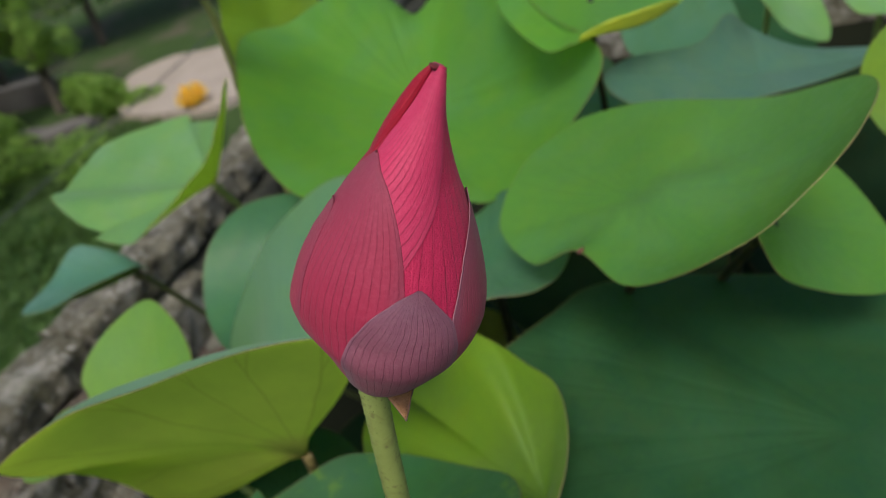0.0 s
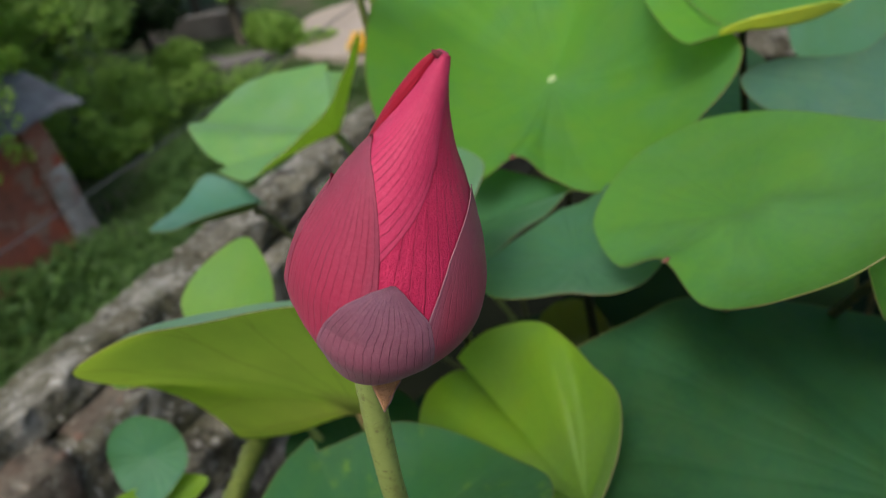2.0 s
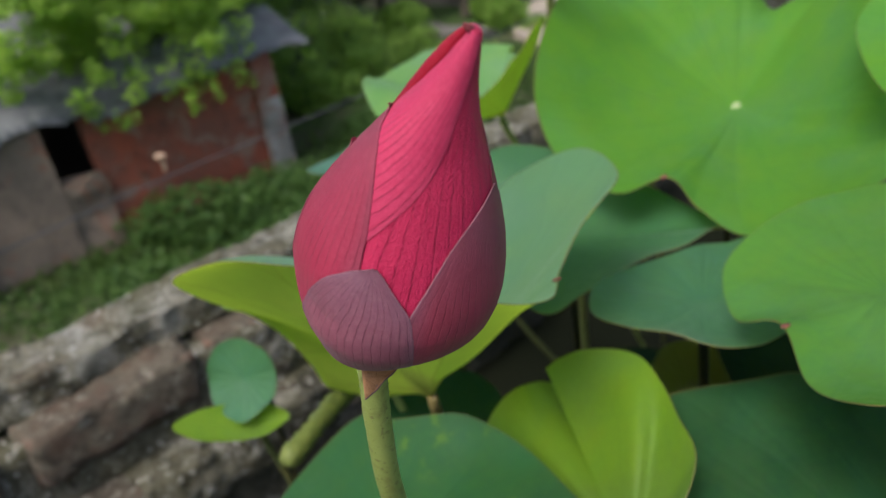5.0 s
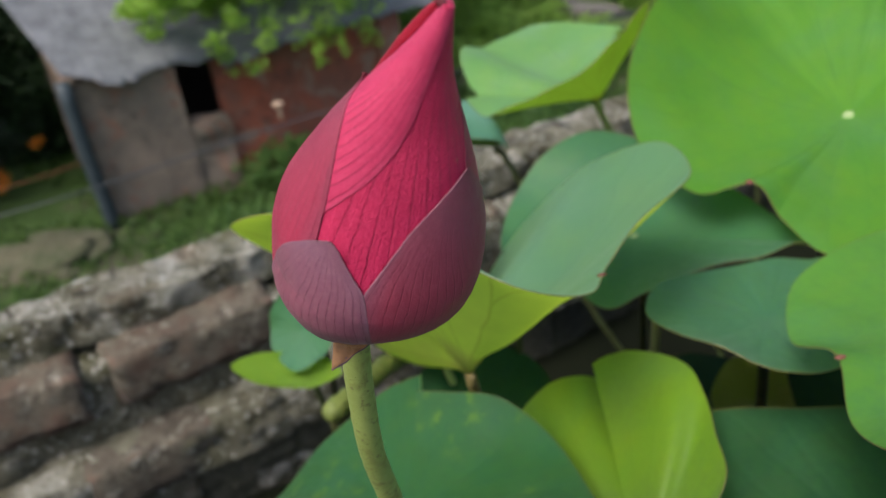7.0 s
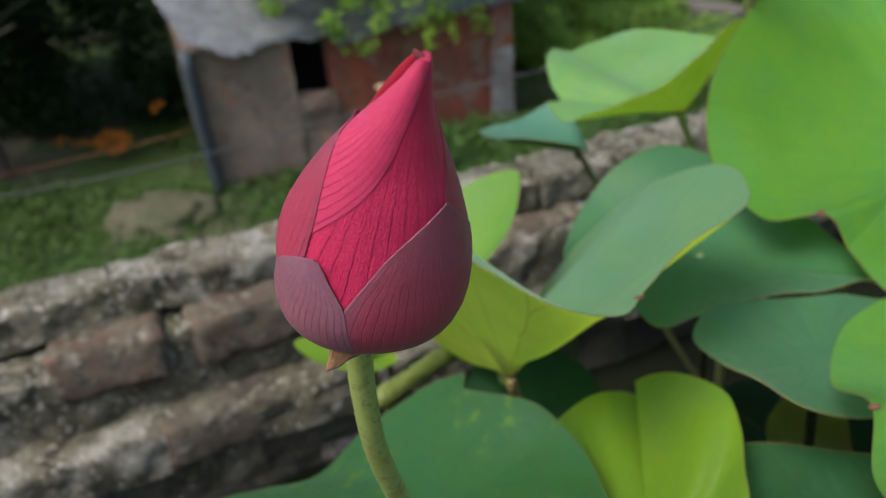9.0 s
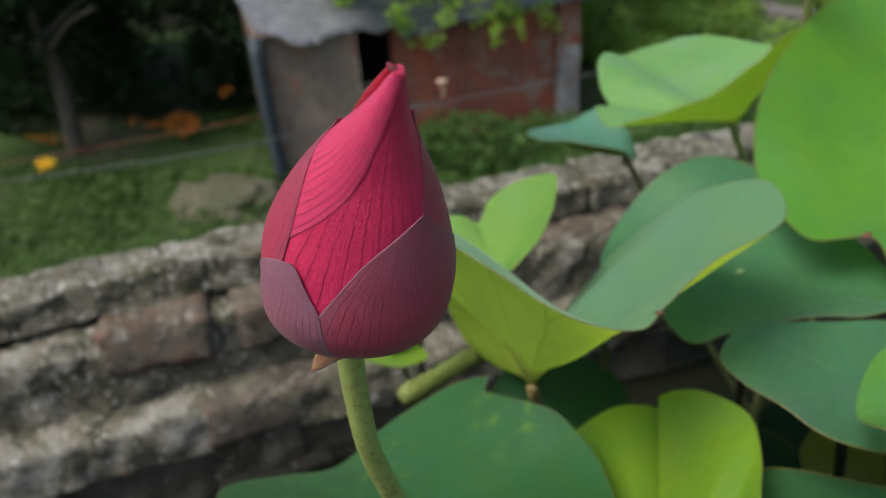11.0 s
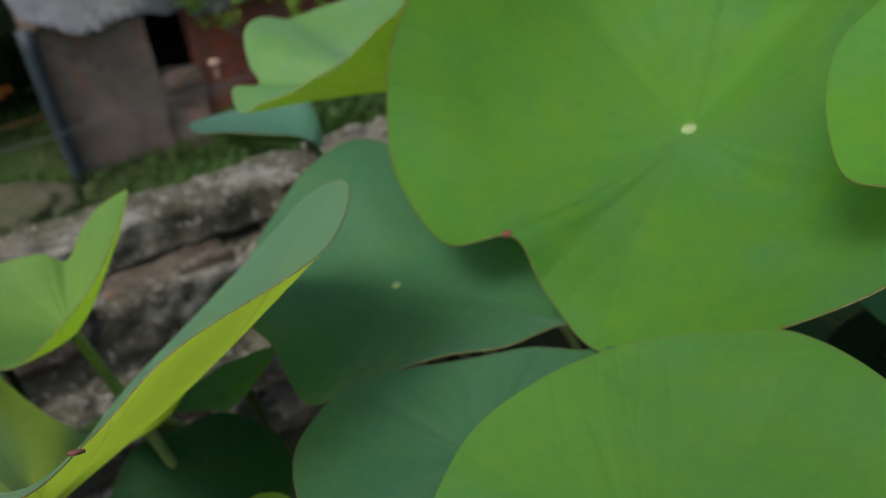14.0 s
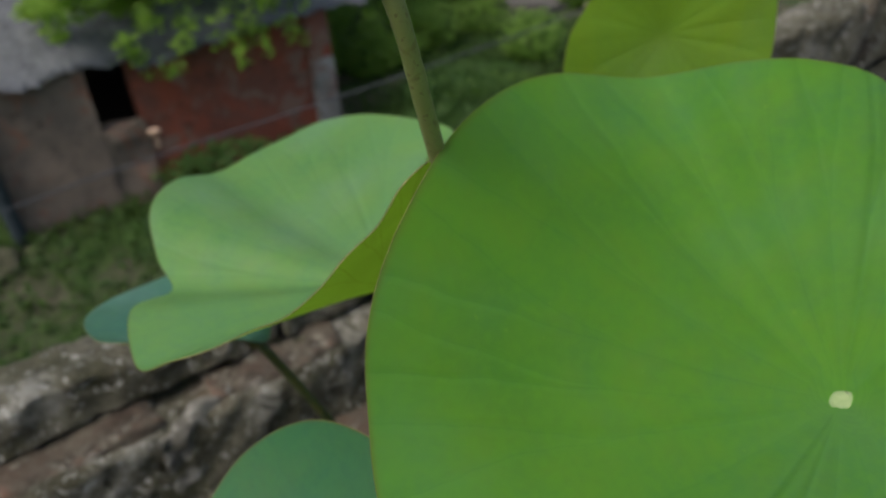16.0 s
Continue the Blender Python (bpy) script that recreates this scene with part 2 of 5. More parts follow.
def petal_mat(name, mid, edge, line, lines=24, rough=0.5, rim=0.4, share=0.22, lw=0.1, deep=0.5, side=(0.30, 0.85), tip=(0.45, 0.9), pimple=0.35):
    """Thin petal: redder middle and foot, dull bloom towards its sides and its tip, fine dark veins that run to the tip."""
    m = Nodes(name, rough, spec=0.3)
    p = m.place()
    uv = m.n("ShaderNodeTexCoord", out=2)
    sep = m.t.nodes.new("ShaderNodeSeparateXYZ")
    m.put(sep.inputs[0], uv)
    u, v = sep.outputs[0], sep.outputs[1]
    wob = m.math("MULTIPLY", m.math("SUBTRACT", m.noise(170.0, 3.0, where=p), 0.5), 0.55)
    f = m.math("FRACT", m.math("ADD", m.math("MULTIPLY", u, float(lines)), wob))
    d = m.math("ABSOLUTE", m.math("SUBTRACT", f, 0.5))
    ln = m.n("ShaderNodeMapRange", _0=d, _1=lw * 0.25, _2=lw, _3=1.0, _4=0.0)
    soft = m.n("ShaderNodeMapRange", _0=d, _1=0.0, _2=0.28, _3=1.0, _4=0.0)
    gap = m.n("ShaderNodeMapRange", _0=m.noise(140.0, 3.0, where=p), _1=0.30, _2=0.60, _3=0.15, _4=1.0)
    ln = m.math("MULTIPLY", ln, gap)
    away = m.n("ShaderNodeMapRange", _0=m.math("ABSOLUTE", m.math("SUBTRACT", u, 0.5)), _1=side[0], _2=0.5, _3=0.0, _4=side[1])
    high = m.n("ShaderNodeMapRange", _0=v, _1=tip[0], _2=1.0, _3=0.0, _4=tip[1])
    dull = m.math("MAXIMUM", away, high)
    dull = m.math("MULTIPLY", dull, m.n("ShaderNodeMapRange", _0=m.noise(60.0, 4.0, where=p), _1=0.3, _2=0.65, _3=0.65, _4=1.1))
    c = m.mix(dull, mid, edge)
    c = m.mix(m.n("ShaderNodeMapRange", _0=m.noise(95.0, 5.0, 0.65, where=p), _1=0.4, _2=0.75, _3=0.0, _4=0.32), c, tuple(x * 0.75 for x in mid))
    c = m.mix(m.n("ShaderNodeMapRange", _0=m.noise(900.0, 3.0, where=p), _1=0.45, _2=0.68, _3=0.0, _4=0.22), c, (min(1, mid[0] * 1.35), mid[1] * 2.2 + 0.02, mid[2] * 1.7 + 0.02))
    grainy = m.n("ShaderNodeCombineXYZ", _0=m.math("MULTIPLY", u, lines * 5.0), _1=m.math("MULTIPLY", v, 7.0))
    fibre = m.noise(1.0, 4.0, 0.65, where=grainy)
    c = m.mix(m.n("ShaderNodeMapRange", _0=fibre, _1=0.50, _2=0.72, _3=0.0, _4=0.24), c, line)
    c = m.mix(m.n("ShaderNodeMapRange", _0=fibre, _1=0.50, _2=0.30, _3=0.0, _4=0.30), c, (min(1, mid[0] * 1.3), mid[1] * 1.5 + 0.01, mid[2] * 1.3 + 0.01))
    c = m.mix(m.math("MULTIPLY", soft, deep * 0.12), c, line)
    c = m.mix(m.math("MULTIPLY", ln, deep), c, line)
    lip = m.n("ShaderNodeMapRange", _0=m.math("ABSOLUTE", m.math("SUBTRACT", u, 0.5)), _1=0.490, _2=0.499, _3=0.0, _4=rim)
    c = m.mix(lip, c, (0.40, 0.24, 0.29))
    pim = m.math("ADD", m.noise(1500.0, 3.0, 0.6, where=p), m.math("MULTIPLY", fibre, 0.8))
    m.color(c).bump(m.math("ADD", m.math("MULTIPLY", ln, -0.9 * deep), m.math("MULTIPLY", pim, pimple)), 0.6, 0.0006)
    m.b.inputs["Sheen Weight"].default_value = 0.09
    m.b.inputs["Sheen Roughness"].default_value = 0.35
    return m.thin((min(1, mid[0] * 1.5), mid[1] * 1.5, mid[2] * 1.5), share).mat


PETAL_CORE = petal_mat("petal_heart", (0.56, 0.022, 0.092), (0.52, 0.024, 0.088), (0.17, 0.006, 0.025), 34, rim=0.0, lw=0.055, deep=0.66, pimple=1.2)
PETAL_RED = petal_mat("petal_crimson", (0.54, 0.037, 0.112), (0.50, 0.040, 0.110), (0.12, 0.004, 0.022), 18, lw=0.065, deep=0.78, rim=0.12, side=(0.44, 0.4), tip=(0.9, 0.3))
PETAL_PINK = petal_mat("petal_rose", (0.375, 0.030, 0.074), (0.20, 0.055, 0.088), (0.12, 0.010, 0.026), 24, lw=0.07, deep=0.5, rim=0.0, side=(0.40, 0.75), tip=(0.60, 0.65))
PETAL_DUSK = petal_mat("petal_dusky", (0.335, 0.047, 0.084), (0.190, 0.082, 0.122), (0.13, 0.020, 0.038), 24, lw=0.085, deep=0.34, side=(0.40, 0.8), tip=(0.62, 0.85))
PETAL_GREY = petal_mat("petal_mauve", (0.285, 0.080, 0.118), (0.215, 0.110, 0.160), (0.11, 0.028, 0.05), 15, lw=0.07, deep=0.5, side=(0.36, 0.85), tip=(0.40, 1.0))
PETAL_INNER = petal_mat("petal_inside", (0.33, 0.004, 0.022), (0.31, 0.004, 0.022), (0.26, 0.004, 0.016), 6, rim=0.0, pimple=0.1)


def plain(name, c1, c2, scale=30.0, rough=0.75, bump=0.4, dist=0.004, fine=None):
    m = Nodes(name, rough)
    p = m.place()
    c = m.mix(m.n("ShaderNodeMapRange", _0=m.noise(scale, 6.0, 0.6, where=p), _1=0.3, _2=0.7, _3=0.0, _4=1.0), c1, c2)
    if fine:
        c = m.mix(m.n("ShaderNodeMapRange", _0=m.noise(scale * 6, 4.0, where=p), _1=0.52, _2=0.7, _3=0.0, _4=0.7), c, fine)
    return m.color(c).bump(m.noise(scale * 3, 6.0, 0.65, where=p), bump, dist).mat


SEPAL_OUT = plain("sepal_dull_purple", (0.17, 0.085, 0.085), (0.085, 0.05, 0.06), 150.0, 0.6)
SEPAL = plain("sepal_brown", (0.34, 0.17, 0.05), (0.17, 0.08, 0.035), 120.0, 0.6)


def brick_mat():
    m = Nodes("old_brick", 0.9, spec=0.2)
    p = m.place()
    rnd = m.n("ShaderNodeObjectInfo", out=5)
    # Dark face tones: dirt, with some of the faces' own shade put in.
    red = m.mix(m.math("POWER", rnd, 0.8), (0.125, 0.078, 0.056), (0.080, 0.068, 0.054))
    c = m.mix(m.n("ShaderNodeMapRange", _0=m.noise(18.0, 6.0, 0.65, where=p), _1=0.37, _2=0.54, _3=0.0, _4=0.9), red, (0.16, 0.142, 0.108))
    c = m.mix(m.n("ShaderNodeMapRange", _0=m.noise(40.0, 6.0, 0.7, where=p), _1=0.46, _2=0.62, _3=0.0, _4=0.8), c, (0.046, 0.038, 0.030))
    worn = m.n("ShaderNodeMapRange", _0=m.math("ADD", m.n("ShaderNodeNewGeometry", out=7), m.math("MULTIPLY", m.math("SUBTRACT", m.noise(30.0, 4.0, where=p), 0.5), 0.12)), _1=0.56, _2=0.66, _3=0.0, _4=0.7)
    c = m.mix(worn, c, (0.31, 0.17, 0.125))
    c = m.mix(m.n("ShaderNodeMapRange", _0=m.noise(34.0, 6.0, 0.7, where=p), _1=0.56, _2=0.66, _3=0.0, _4=0.8), c, (0.38, 0.355, 0.30))
    return m.color(c).bump(m.noise(90.0, 8.0, 0.7, where=p), 0.9, 0.010).mat


def mortar_mat():
    m = Nodes("weathered_mortar", 0.92, spec=0.2)
    p = m.place()
    c = m.mix(m.n("ShaderNodeMapRange", _0=m.noise(11.0, 8.0, 0.7, where=p), _1=0.36, _2=0.64, _3=0.0, _4=1.0), (0.078, 0.074, 0.046), (0.215, 0.202, 0.150))
    c = m.mix(m.n("ShaderNodeMapRange", _0=m.noise(9.0, 7.0, 0.68, where=p, dist=0.4), _1=0.52, _2=0.62, _3=0.0, _4=0.8), c, (0.37, 0.36, 0.31))
    c = m.mix(m.n("ShaderNodeMapRange", _0=m.noise(15.0, 7.0, 0.7, where=p, dist=0.8), _1=0.54, _2=0.63, _3=0.0, _4=0.85), c, (0.022, 0.020, 0.014))
    c = m.mix(m.n("ShaderNodeMapRange", _0=m.noise(7.0, 4.0, where=p), _1=0.60, _2=0.72, _3=0.0, _4=0.35), c, (0.19, 0.095, 0.062))
    c = m.mix(m.n("ShaderNodeMapRange", _0=m.noise(8.0, 5.0, 0.6, where=p, dist=0.5), _1=0.56, _2=0.68, _3=0.0, _4=0.55), c, (0.070, 0.074, 0.028))
    c = m.mix(m.n("ShaderNodeMapRange", _0=m.noise(95.0, 5.0, 0.7, where=p), _1=0.57, _2=0.64, _3=0.0, _4=0.85), c, (0.58, 0.57, 0.52))
    c = m.mix(m.n("ShaderNodeMapRange", _0=m.noise(140.0, 5.0, 0.7, where=p), _1=0.55, _2=0.64, _3=0.0, _4=0.6), c, (0.028, 0.025, 0.018))
    return m.color(c).bump(m.noise(85.0, 8.0, 0.72, where=p), 0.9, 0.012).mat


BRICK, MORTAR = brick_mat(), mortar_mat()
# Green-black masonry: shade under leaves and ledges is put into the colour.
SHADE_MASONRY = plain("shade_dark_masonry", (0.030, 0.032, 0.017), (0.012, 0.014, 0.008), 22.0, 0.8, 0.8, 0.012, (0.055, 0.052, 0.034))
# Mossy foot tone, darkened as well for the shade below the ledge.
MOSSY_SHADE = plain("mossy_shaded_masonry", (0.090, 0.084, 0.058), (0.036, 0.036, 0.022), 22.0, 0.8, 0.8, 0.012, (0.16, 0.15, 0.115))
LIME = plain("pale_lime_mortar", (0.28, 0.27, 0.235), (0.075, 0.068, 0.050), 20.0, 0.92, 0.9, 0.012, (0.44, 0.43, 0.39))
FENCE_GREY = plain("grey_cable", (0.035, 0.042, 0.05), (0.025, 0.03, 0.036), 20.0, 0.5)


def water_mat():
    m = Nodes("murky_dark_water", 0.6, spec=0.03)
    p = m.place()
    m.color(m.mix(m.noise(6.0, 4.0, where=p), (0.006, 0.008, 0.005), (0.014, 0.016, 0.009)))
    return m.bump(m.noise(18.0, 2.0, where=p), 0.08, 0.004).mat


WATER = water_mat()


def ground_mat():
    m = Nodes("garden_ground", 0.95, spec=0.15)
    p = m.n("ShaderNodeNewGeometry", out=0)
    g = m.mix(m.noise(3.0, 5.0, where=p), (0.026, 0.055, 0.014), (0.048, 0.082, 0.022))
    earth = m.mix(m.noise(5.0, 5.0, where=p), (0.12, 0.10, 0.075), (0.075, 0.07, 0.05))
    c = m.mix(m.n("ShaderNodeMapRange", _0=m.noise(0.55, 5.0, 0.6, where=p), _1=0.5, _2=0.62, _3=0.0, _4=0.8), g, earth)
    return m.color(c).bump(m.noise(14.0, 6.0, where=p), 0.6, 0.06).mat


GROUND = ground_mat()
PATH_MAT = plain("pale_path", (0.34, 0.29, 0.24), (0.26, 0.22, 0.18), 1.5, 0.9)
ROOF_MAT = plain("grey_roof_sheet", (0.155, 0.162, 0.176), (0.058, 0.064, 0.072), 3.5, 0.85, 0.8, 0.03, (0.22, 0.226, 0.238))
def old_render(name, c1, c2, patch, damp):
    """Old wall render: two tones, fallen patches, damp streaks and grime."""
    m = Nodes(name, 0.92, spec=0.15)
    p = m.place()
    c = m.mix(m.n("ShaderNodeMapRange", _0=m.noise(1.9, 6.0, 0.65, where=p), _1=0.38, _2=0.62, _3=0.0, _4=1.0), c1, c2)
    c = m.mix(m.n("ShaderNodeMapRange", _0=m.noise(3.2, 6.0, 0.65, where=p, dist=0.6), _1=0.52, _2=0.60, _3=0.0, _4=0.8), c, patch)
    c = m.mix(m.n("ShaderNodeMapRange", _0=m.noise(5.5, 6.0, 0.7, where=p, dist=0.8), _1=0.54, _2=0.66, _3=0.0, _4=0.75), c, damp)
    c = m.mix(m.n("ShaderNodeMapRange", _0=m.noise(26.0, 5.0, 0.7, where=p), _1=0.5, _2=0.7, _3=0.0, _4=0.5), c, tuple(x * 0.55 for x in c1))
    return m.color(c).bump(m.noise(12.0, 7.0, 0.65, where=p), 0.5, 0.03).mat


PLASTER = old_render("stained_plaster", (0.23, 0.18, 0.14), (0.14, 0.118, 0.097), (0.24, 0.125, 0.085), (0.055, 0.050, 0.042))
WALL_RED = old_render("red_brick_wall", (0.30, 0.085, 0.050), (0.19, 0.085, 0.062), (0.24, 0.17, 0.13), (0.07, 0.045, 0.038))
WHITEWASH = old_render("worn_whitewash", (0.36, 0.345, 0.32), (0.20, 0.185, 0.165), (0.24, 0.13, 0.10), (0.07, 0.065, 0.055))
TEAL_PIPE = plain("blue_grey_post", (0.034, 0.050, 0.060), (0.018, 0.027, 0.033), 6.0, 0.6)
PLAIN_PLASTER = plain("plain_plaster", (0.30, 0.27, 0.23), (0.24, 0.21, 0.18), 2.0, 0.9)
DARK = plain("recess_shade", (0.040, 0.030, 0.024), (0.022, 0.018, 0.015), 3.0, 0.9)


def foliage(name, a, b, share=0.35):
    m = Nodes(name, 0.55, spec=0.3)
    r = m.n("ShaderNodeNewGeometry", out=8)
    m.color(m.mix(r, a, b))
    return m.thin(tuple(min(1, x * 2.2) for x in b), share).mat


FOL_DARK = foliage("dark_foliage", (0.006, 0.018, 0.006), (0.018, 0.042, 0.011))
FOL_MID = foliage("garden_foliage", (0.085, 0.16, 0.042), (0.19, 0.29, 0.08), 0.42)
FOL_VINE = foliage("vine_foliage", (0.08, 0.17, 0.025), (0.24, 0.36, 0.06), 0.44)
FOL_WEED = foliage("weed_foliage", (0.030, 0.078, 0.016), (0.075, 0.14, 0.032))
FOL_GRASS = foliage("grass_blades", (0.022, 0.058, 0.010), (0.055, 0.10, 0.018))
BARK = plain("bark", (0.10, 0.085, 0.06), (0.06, 0.05, 0.04), 8.0, 0.9)
FOL_BUSH = foliage("bush_foliage", (0.08, 0.16, 0.03), (0.20, 0.31, 0.06), 0.42)
ORANGE = foliage("orange_petals", (0.42, 0.10, 0.015), (0.52, 0.20, 0.02))
YELLOW = foliage("yellow_petals", (0.75, 0.36, 0.02), (0.80, 0.45, 0.03))
ROPE_MAT = plain("orange_rope", (0.26, 0.085, 0.03), (0.10, 0.045, 0.02), 40.0, 0.8)
DRY = plain("dry_seed_head", (0.42, 0.30, 0.21), (0.30, 0.19, 0.12), 30.0, 0.8)


# ---- building helpers ----
def mesh_ob(name, verts, faces, mats, parent=None, smooth=True, slots=None, uvs=None, label="", kind=""):
    me = bpy.data.meshes.new(name)
    me.from_pydata([tuple(v) for v in verts], [], faces)
    for mt in mats if isinstance(mats, (list, tuple)) else [mats]:
        me.materials.append(mt)
    if smooth:
        me.polygons.foreach_set("use_smooth", [True] * len(faces))
    if slots is not None:
        me.polygons.foreach_set("material_index", slots)
    if uvs is not None:
        layer = me.uv_layers.new(name="uv")
        flat = []
        for f in faces:
            for i in f:
                flat.extend(uvs[i])
        layer.data.foreach_set("uv", flat)
    me.update()
    ob = new(name, me)
    if parent:
        ob.parent = parent
    return tagged(ob, label, kind=kind)


def part(name, bm, material, parent, label="", smooth=True):
    me = bpy.data.meshes.new(name)
    bm.to_mesh(me)
    bm.free()
    me.materials.append(material)
    if smooth:
        me.polygons.foreach_set("use_smooth", [True] * len(me.polygons))
    ob = new(name, me)
    ob.parent = parent
    return tagged(ob, label)


def thing(name, label, category, at=(0, 0, 0), group="", kind=""):
    ob = new(name)
    ob.empty_display_size = 0.05
    ob.location = at
    return tagged(ob, label, category, group, kind)


def spline(pts, n, closed=False):
    """Catmull-Rom through pts."""
    P = [Vector(p) for p in pts]
    K = len(P)
    out = []
    spans = K if closed else K - 1
    for j in range(n):
        x = j / (n if closed else n - 1) * spans
        i = min(int(x), spans - 1)
        f = x - i
        g = (lambda k: P[k % K]) if closed else (lambda k: P[max(0, min(K - 1, k))])
        a, b, c, d = g(i - 1), g(i), g(i + 1), g(i + 2)
        out.append(0.5 * ((2 * b) + (c - a) * f + (2 * a - 5 * b + 4 * c - d) * f * f + (3 * b - a - 3 * c + d) * f ** 3))
    return out


def tube(pts, radii, seg=12, n=24, rough=0.0):
    """A tapering stalk along a smooth line: vertices and faces in world space."""
    line = spline(pts, n)
    rad = [np.interp(j / (n - 1), np.linspace(0, 1, len(radii)), radii) for j in range(n)]
    verts, faces = [], []
    up = Vector((0.3, 0.9, 0.1))
    for j, p in enumerate(line):
        d = (line[min(j + 1, n - 1)] - line[max(j - 1, 0)]).normalized()
        x = d.cross(up).normalized()
        y = d.cross(x)
        for k in range(seg):
            a = 2 * math.pi * k / seg
            r = rad[j] * (1 + rough * noise.noise(Vector((k * 1.7, j * 0.9, len(pts)))))
            verts.append(p + (x * math.cos(a) + y * math.sin(a)) * r)
    for j in range(n - 1):
        for k in range(seg):
            a, b = j * seg + k, j * seg + (k + 1) % seg
            faces.append((a, b, b + seg, a + seg))
    faces.append(tuple(range(seg - 1, -1, -1)))
    faces.append(tuple(range((n - 1) * seg, n * seg)))
    return verts, faces

# ---- the setting ----
GROUND_Z, WATER_Z = -3.8, -0.78


def ground_sheet():
    n, verts, faces = 80, [], []
    xs = [math.copysign(abs(t) ** 2.4, t) * 1500 for t in np.linspace(-1, 1, n + 1)]
    for y in xs:
        for x in xs:
            d = math.hypot(x + 2, y - 9)
            z = GROUND_Z + 0.10 * noise.noise(Vector((x * 0.35, y * 0.35, 0))) * min(1, 30 / (d + 1))
            verts.append((x - 2, y + 9, z))
    for j in range(n):
        for i in range(n):
            a = j * (n + 1) + i
            faces.append((a, a + 1, a + n + 2, a + n + 1))
    return tagged(mesh_ob("ground", verts, faces, GROUND), "grassy garden ground with bare earth patches", "ground", kind="structure")


ground_sheet()


def path_slab():
    edge = [(1.5, 14.1), (2.0, 12.8), (2.8, 12.0), (3.9, 12.6), (4.4, 14.6), (3.6, 15.6), (3.0, 16.2), (2.1, 16.0)]
    ring = spline([(x, y, 0) for x, y in edge], 48, True)
    verts = [(p.x, p.y, GROUND_Z + 0.12) for p in ring] + [(p.x * 1.02 - 0.06, p.y * 1.0, GROUND_Z - 0.15) for p in ring]
    n = len(ring)
    faces = [tuple(range(n))] + [(i, i + n, (i + 1) % n + n, (i + 1) % n) for i in range(n)]
    return tagged(mesh_ob("pavement", verts, faces, PATH_MAT, smooth=False), "pale sandy yard beyond the garden", "path", kind="structure")


path_slab()

def far_kerb(a, b, tall, deep, label):
    """A worn concrete step at the far side of the garden."""
    a, b = Vector(a), Vector(b)
    d = (b - a).normalized()
    o = Vector((-d.y, d.x, 0))
    bm = bmesh.new()
    bmesh.ops.create_cube(bm, size=1.0)
    bmesh.ops.subdivide_edges(bm, edges=bm.edges, cuts=8, use_grid_fill=True)
    for v in bm.verts:
        c = v.co + Vector((0.5, 0.5, 0.5))
        p = a + (b - a) * c.x + o * deep * c.y + Vector((0, 0, GROUND_Z - 0.1 + (tall + 0.1) * c.z))
        v.co = p + 0.05 * Vector((noise.noise(p * 2), noise.noise(p * 2 + Vector((9, 0, 0))), noise.noise(p * 2 + Vector((0, 9, 0)))))
    me = bpy.data.meshes.new("far_wall")
    bm.to_mesh(me)
    bm.free()
    me.materials.append(CONCRETE)
    return tagged(new("wall_far", me), label, "wall", kind="structure")


CONCRETE = plain("grey_concrete", (0.15, 0.14, 0.13), (0.07, 0.065, 0.06), 1.2, 0.9, 0.4, 0.03)
far_kerb((-0.7, 15.6, 0), (0.9, 14.1, 0), 0.12, 0.5, "low worn concrete kerb in the garden")
far_kerb((-1.2, 18.6, 0), (1.2, 16.6, 0), 0.5, 0.3, "low grey concrete wall beyond the garden")

# old wall of the lotus tank: its far top edge runs along ALONG, ACROSS points to the tank
W0, ALONG, ACROSS = Vector((0.0, 1.16, 0.0)), Vector((0.7725, 0.635, 0.0)), Vector((0.635, -0.7725, 0.0))


def wall_point(s, v, z):
    return W0 + ALONG * s + ACROSS * v + Vector((0, 0, z))


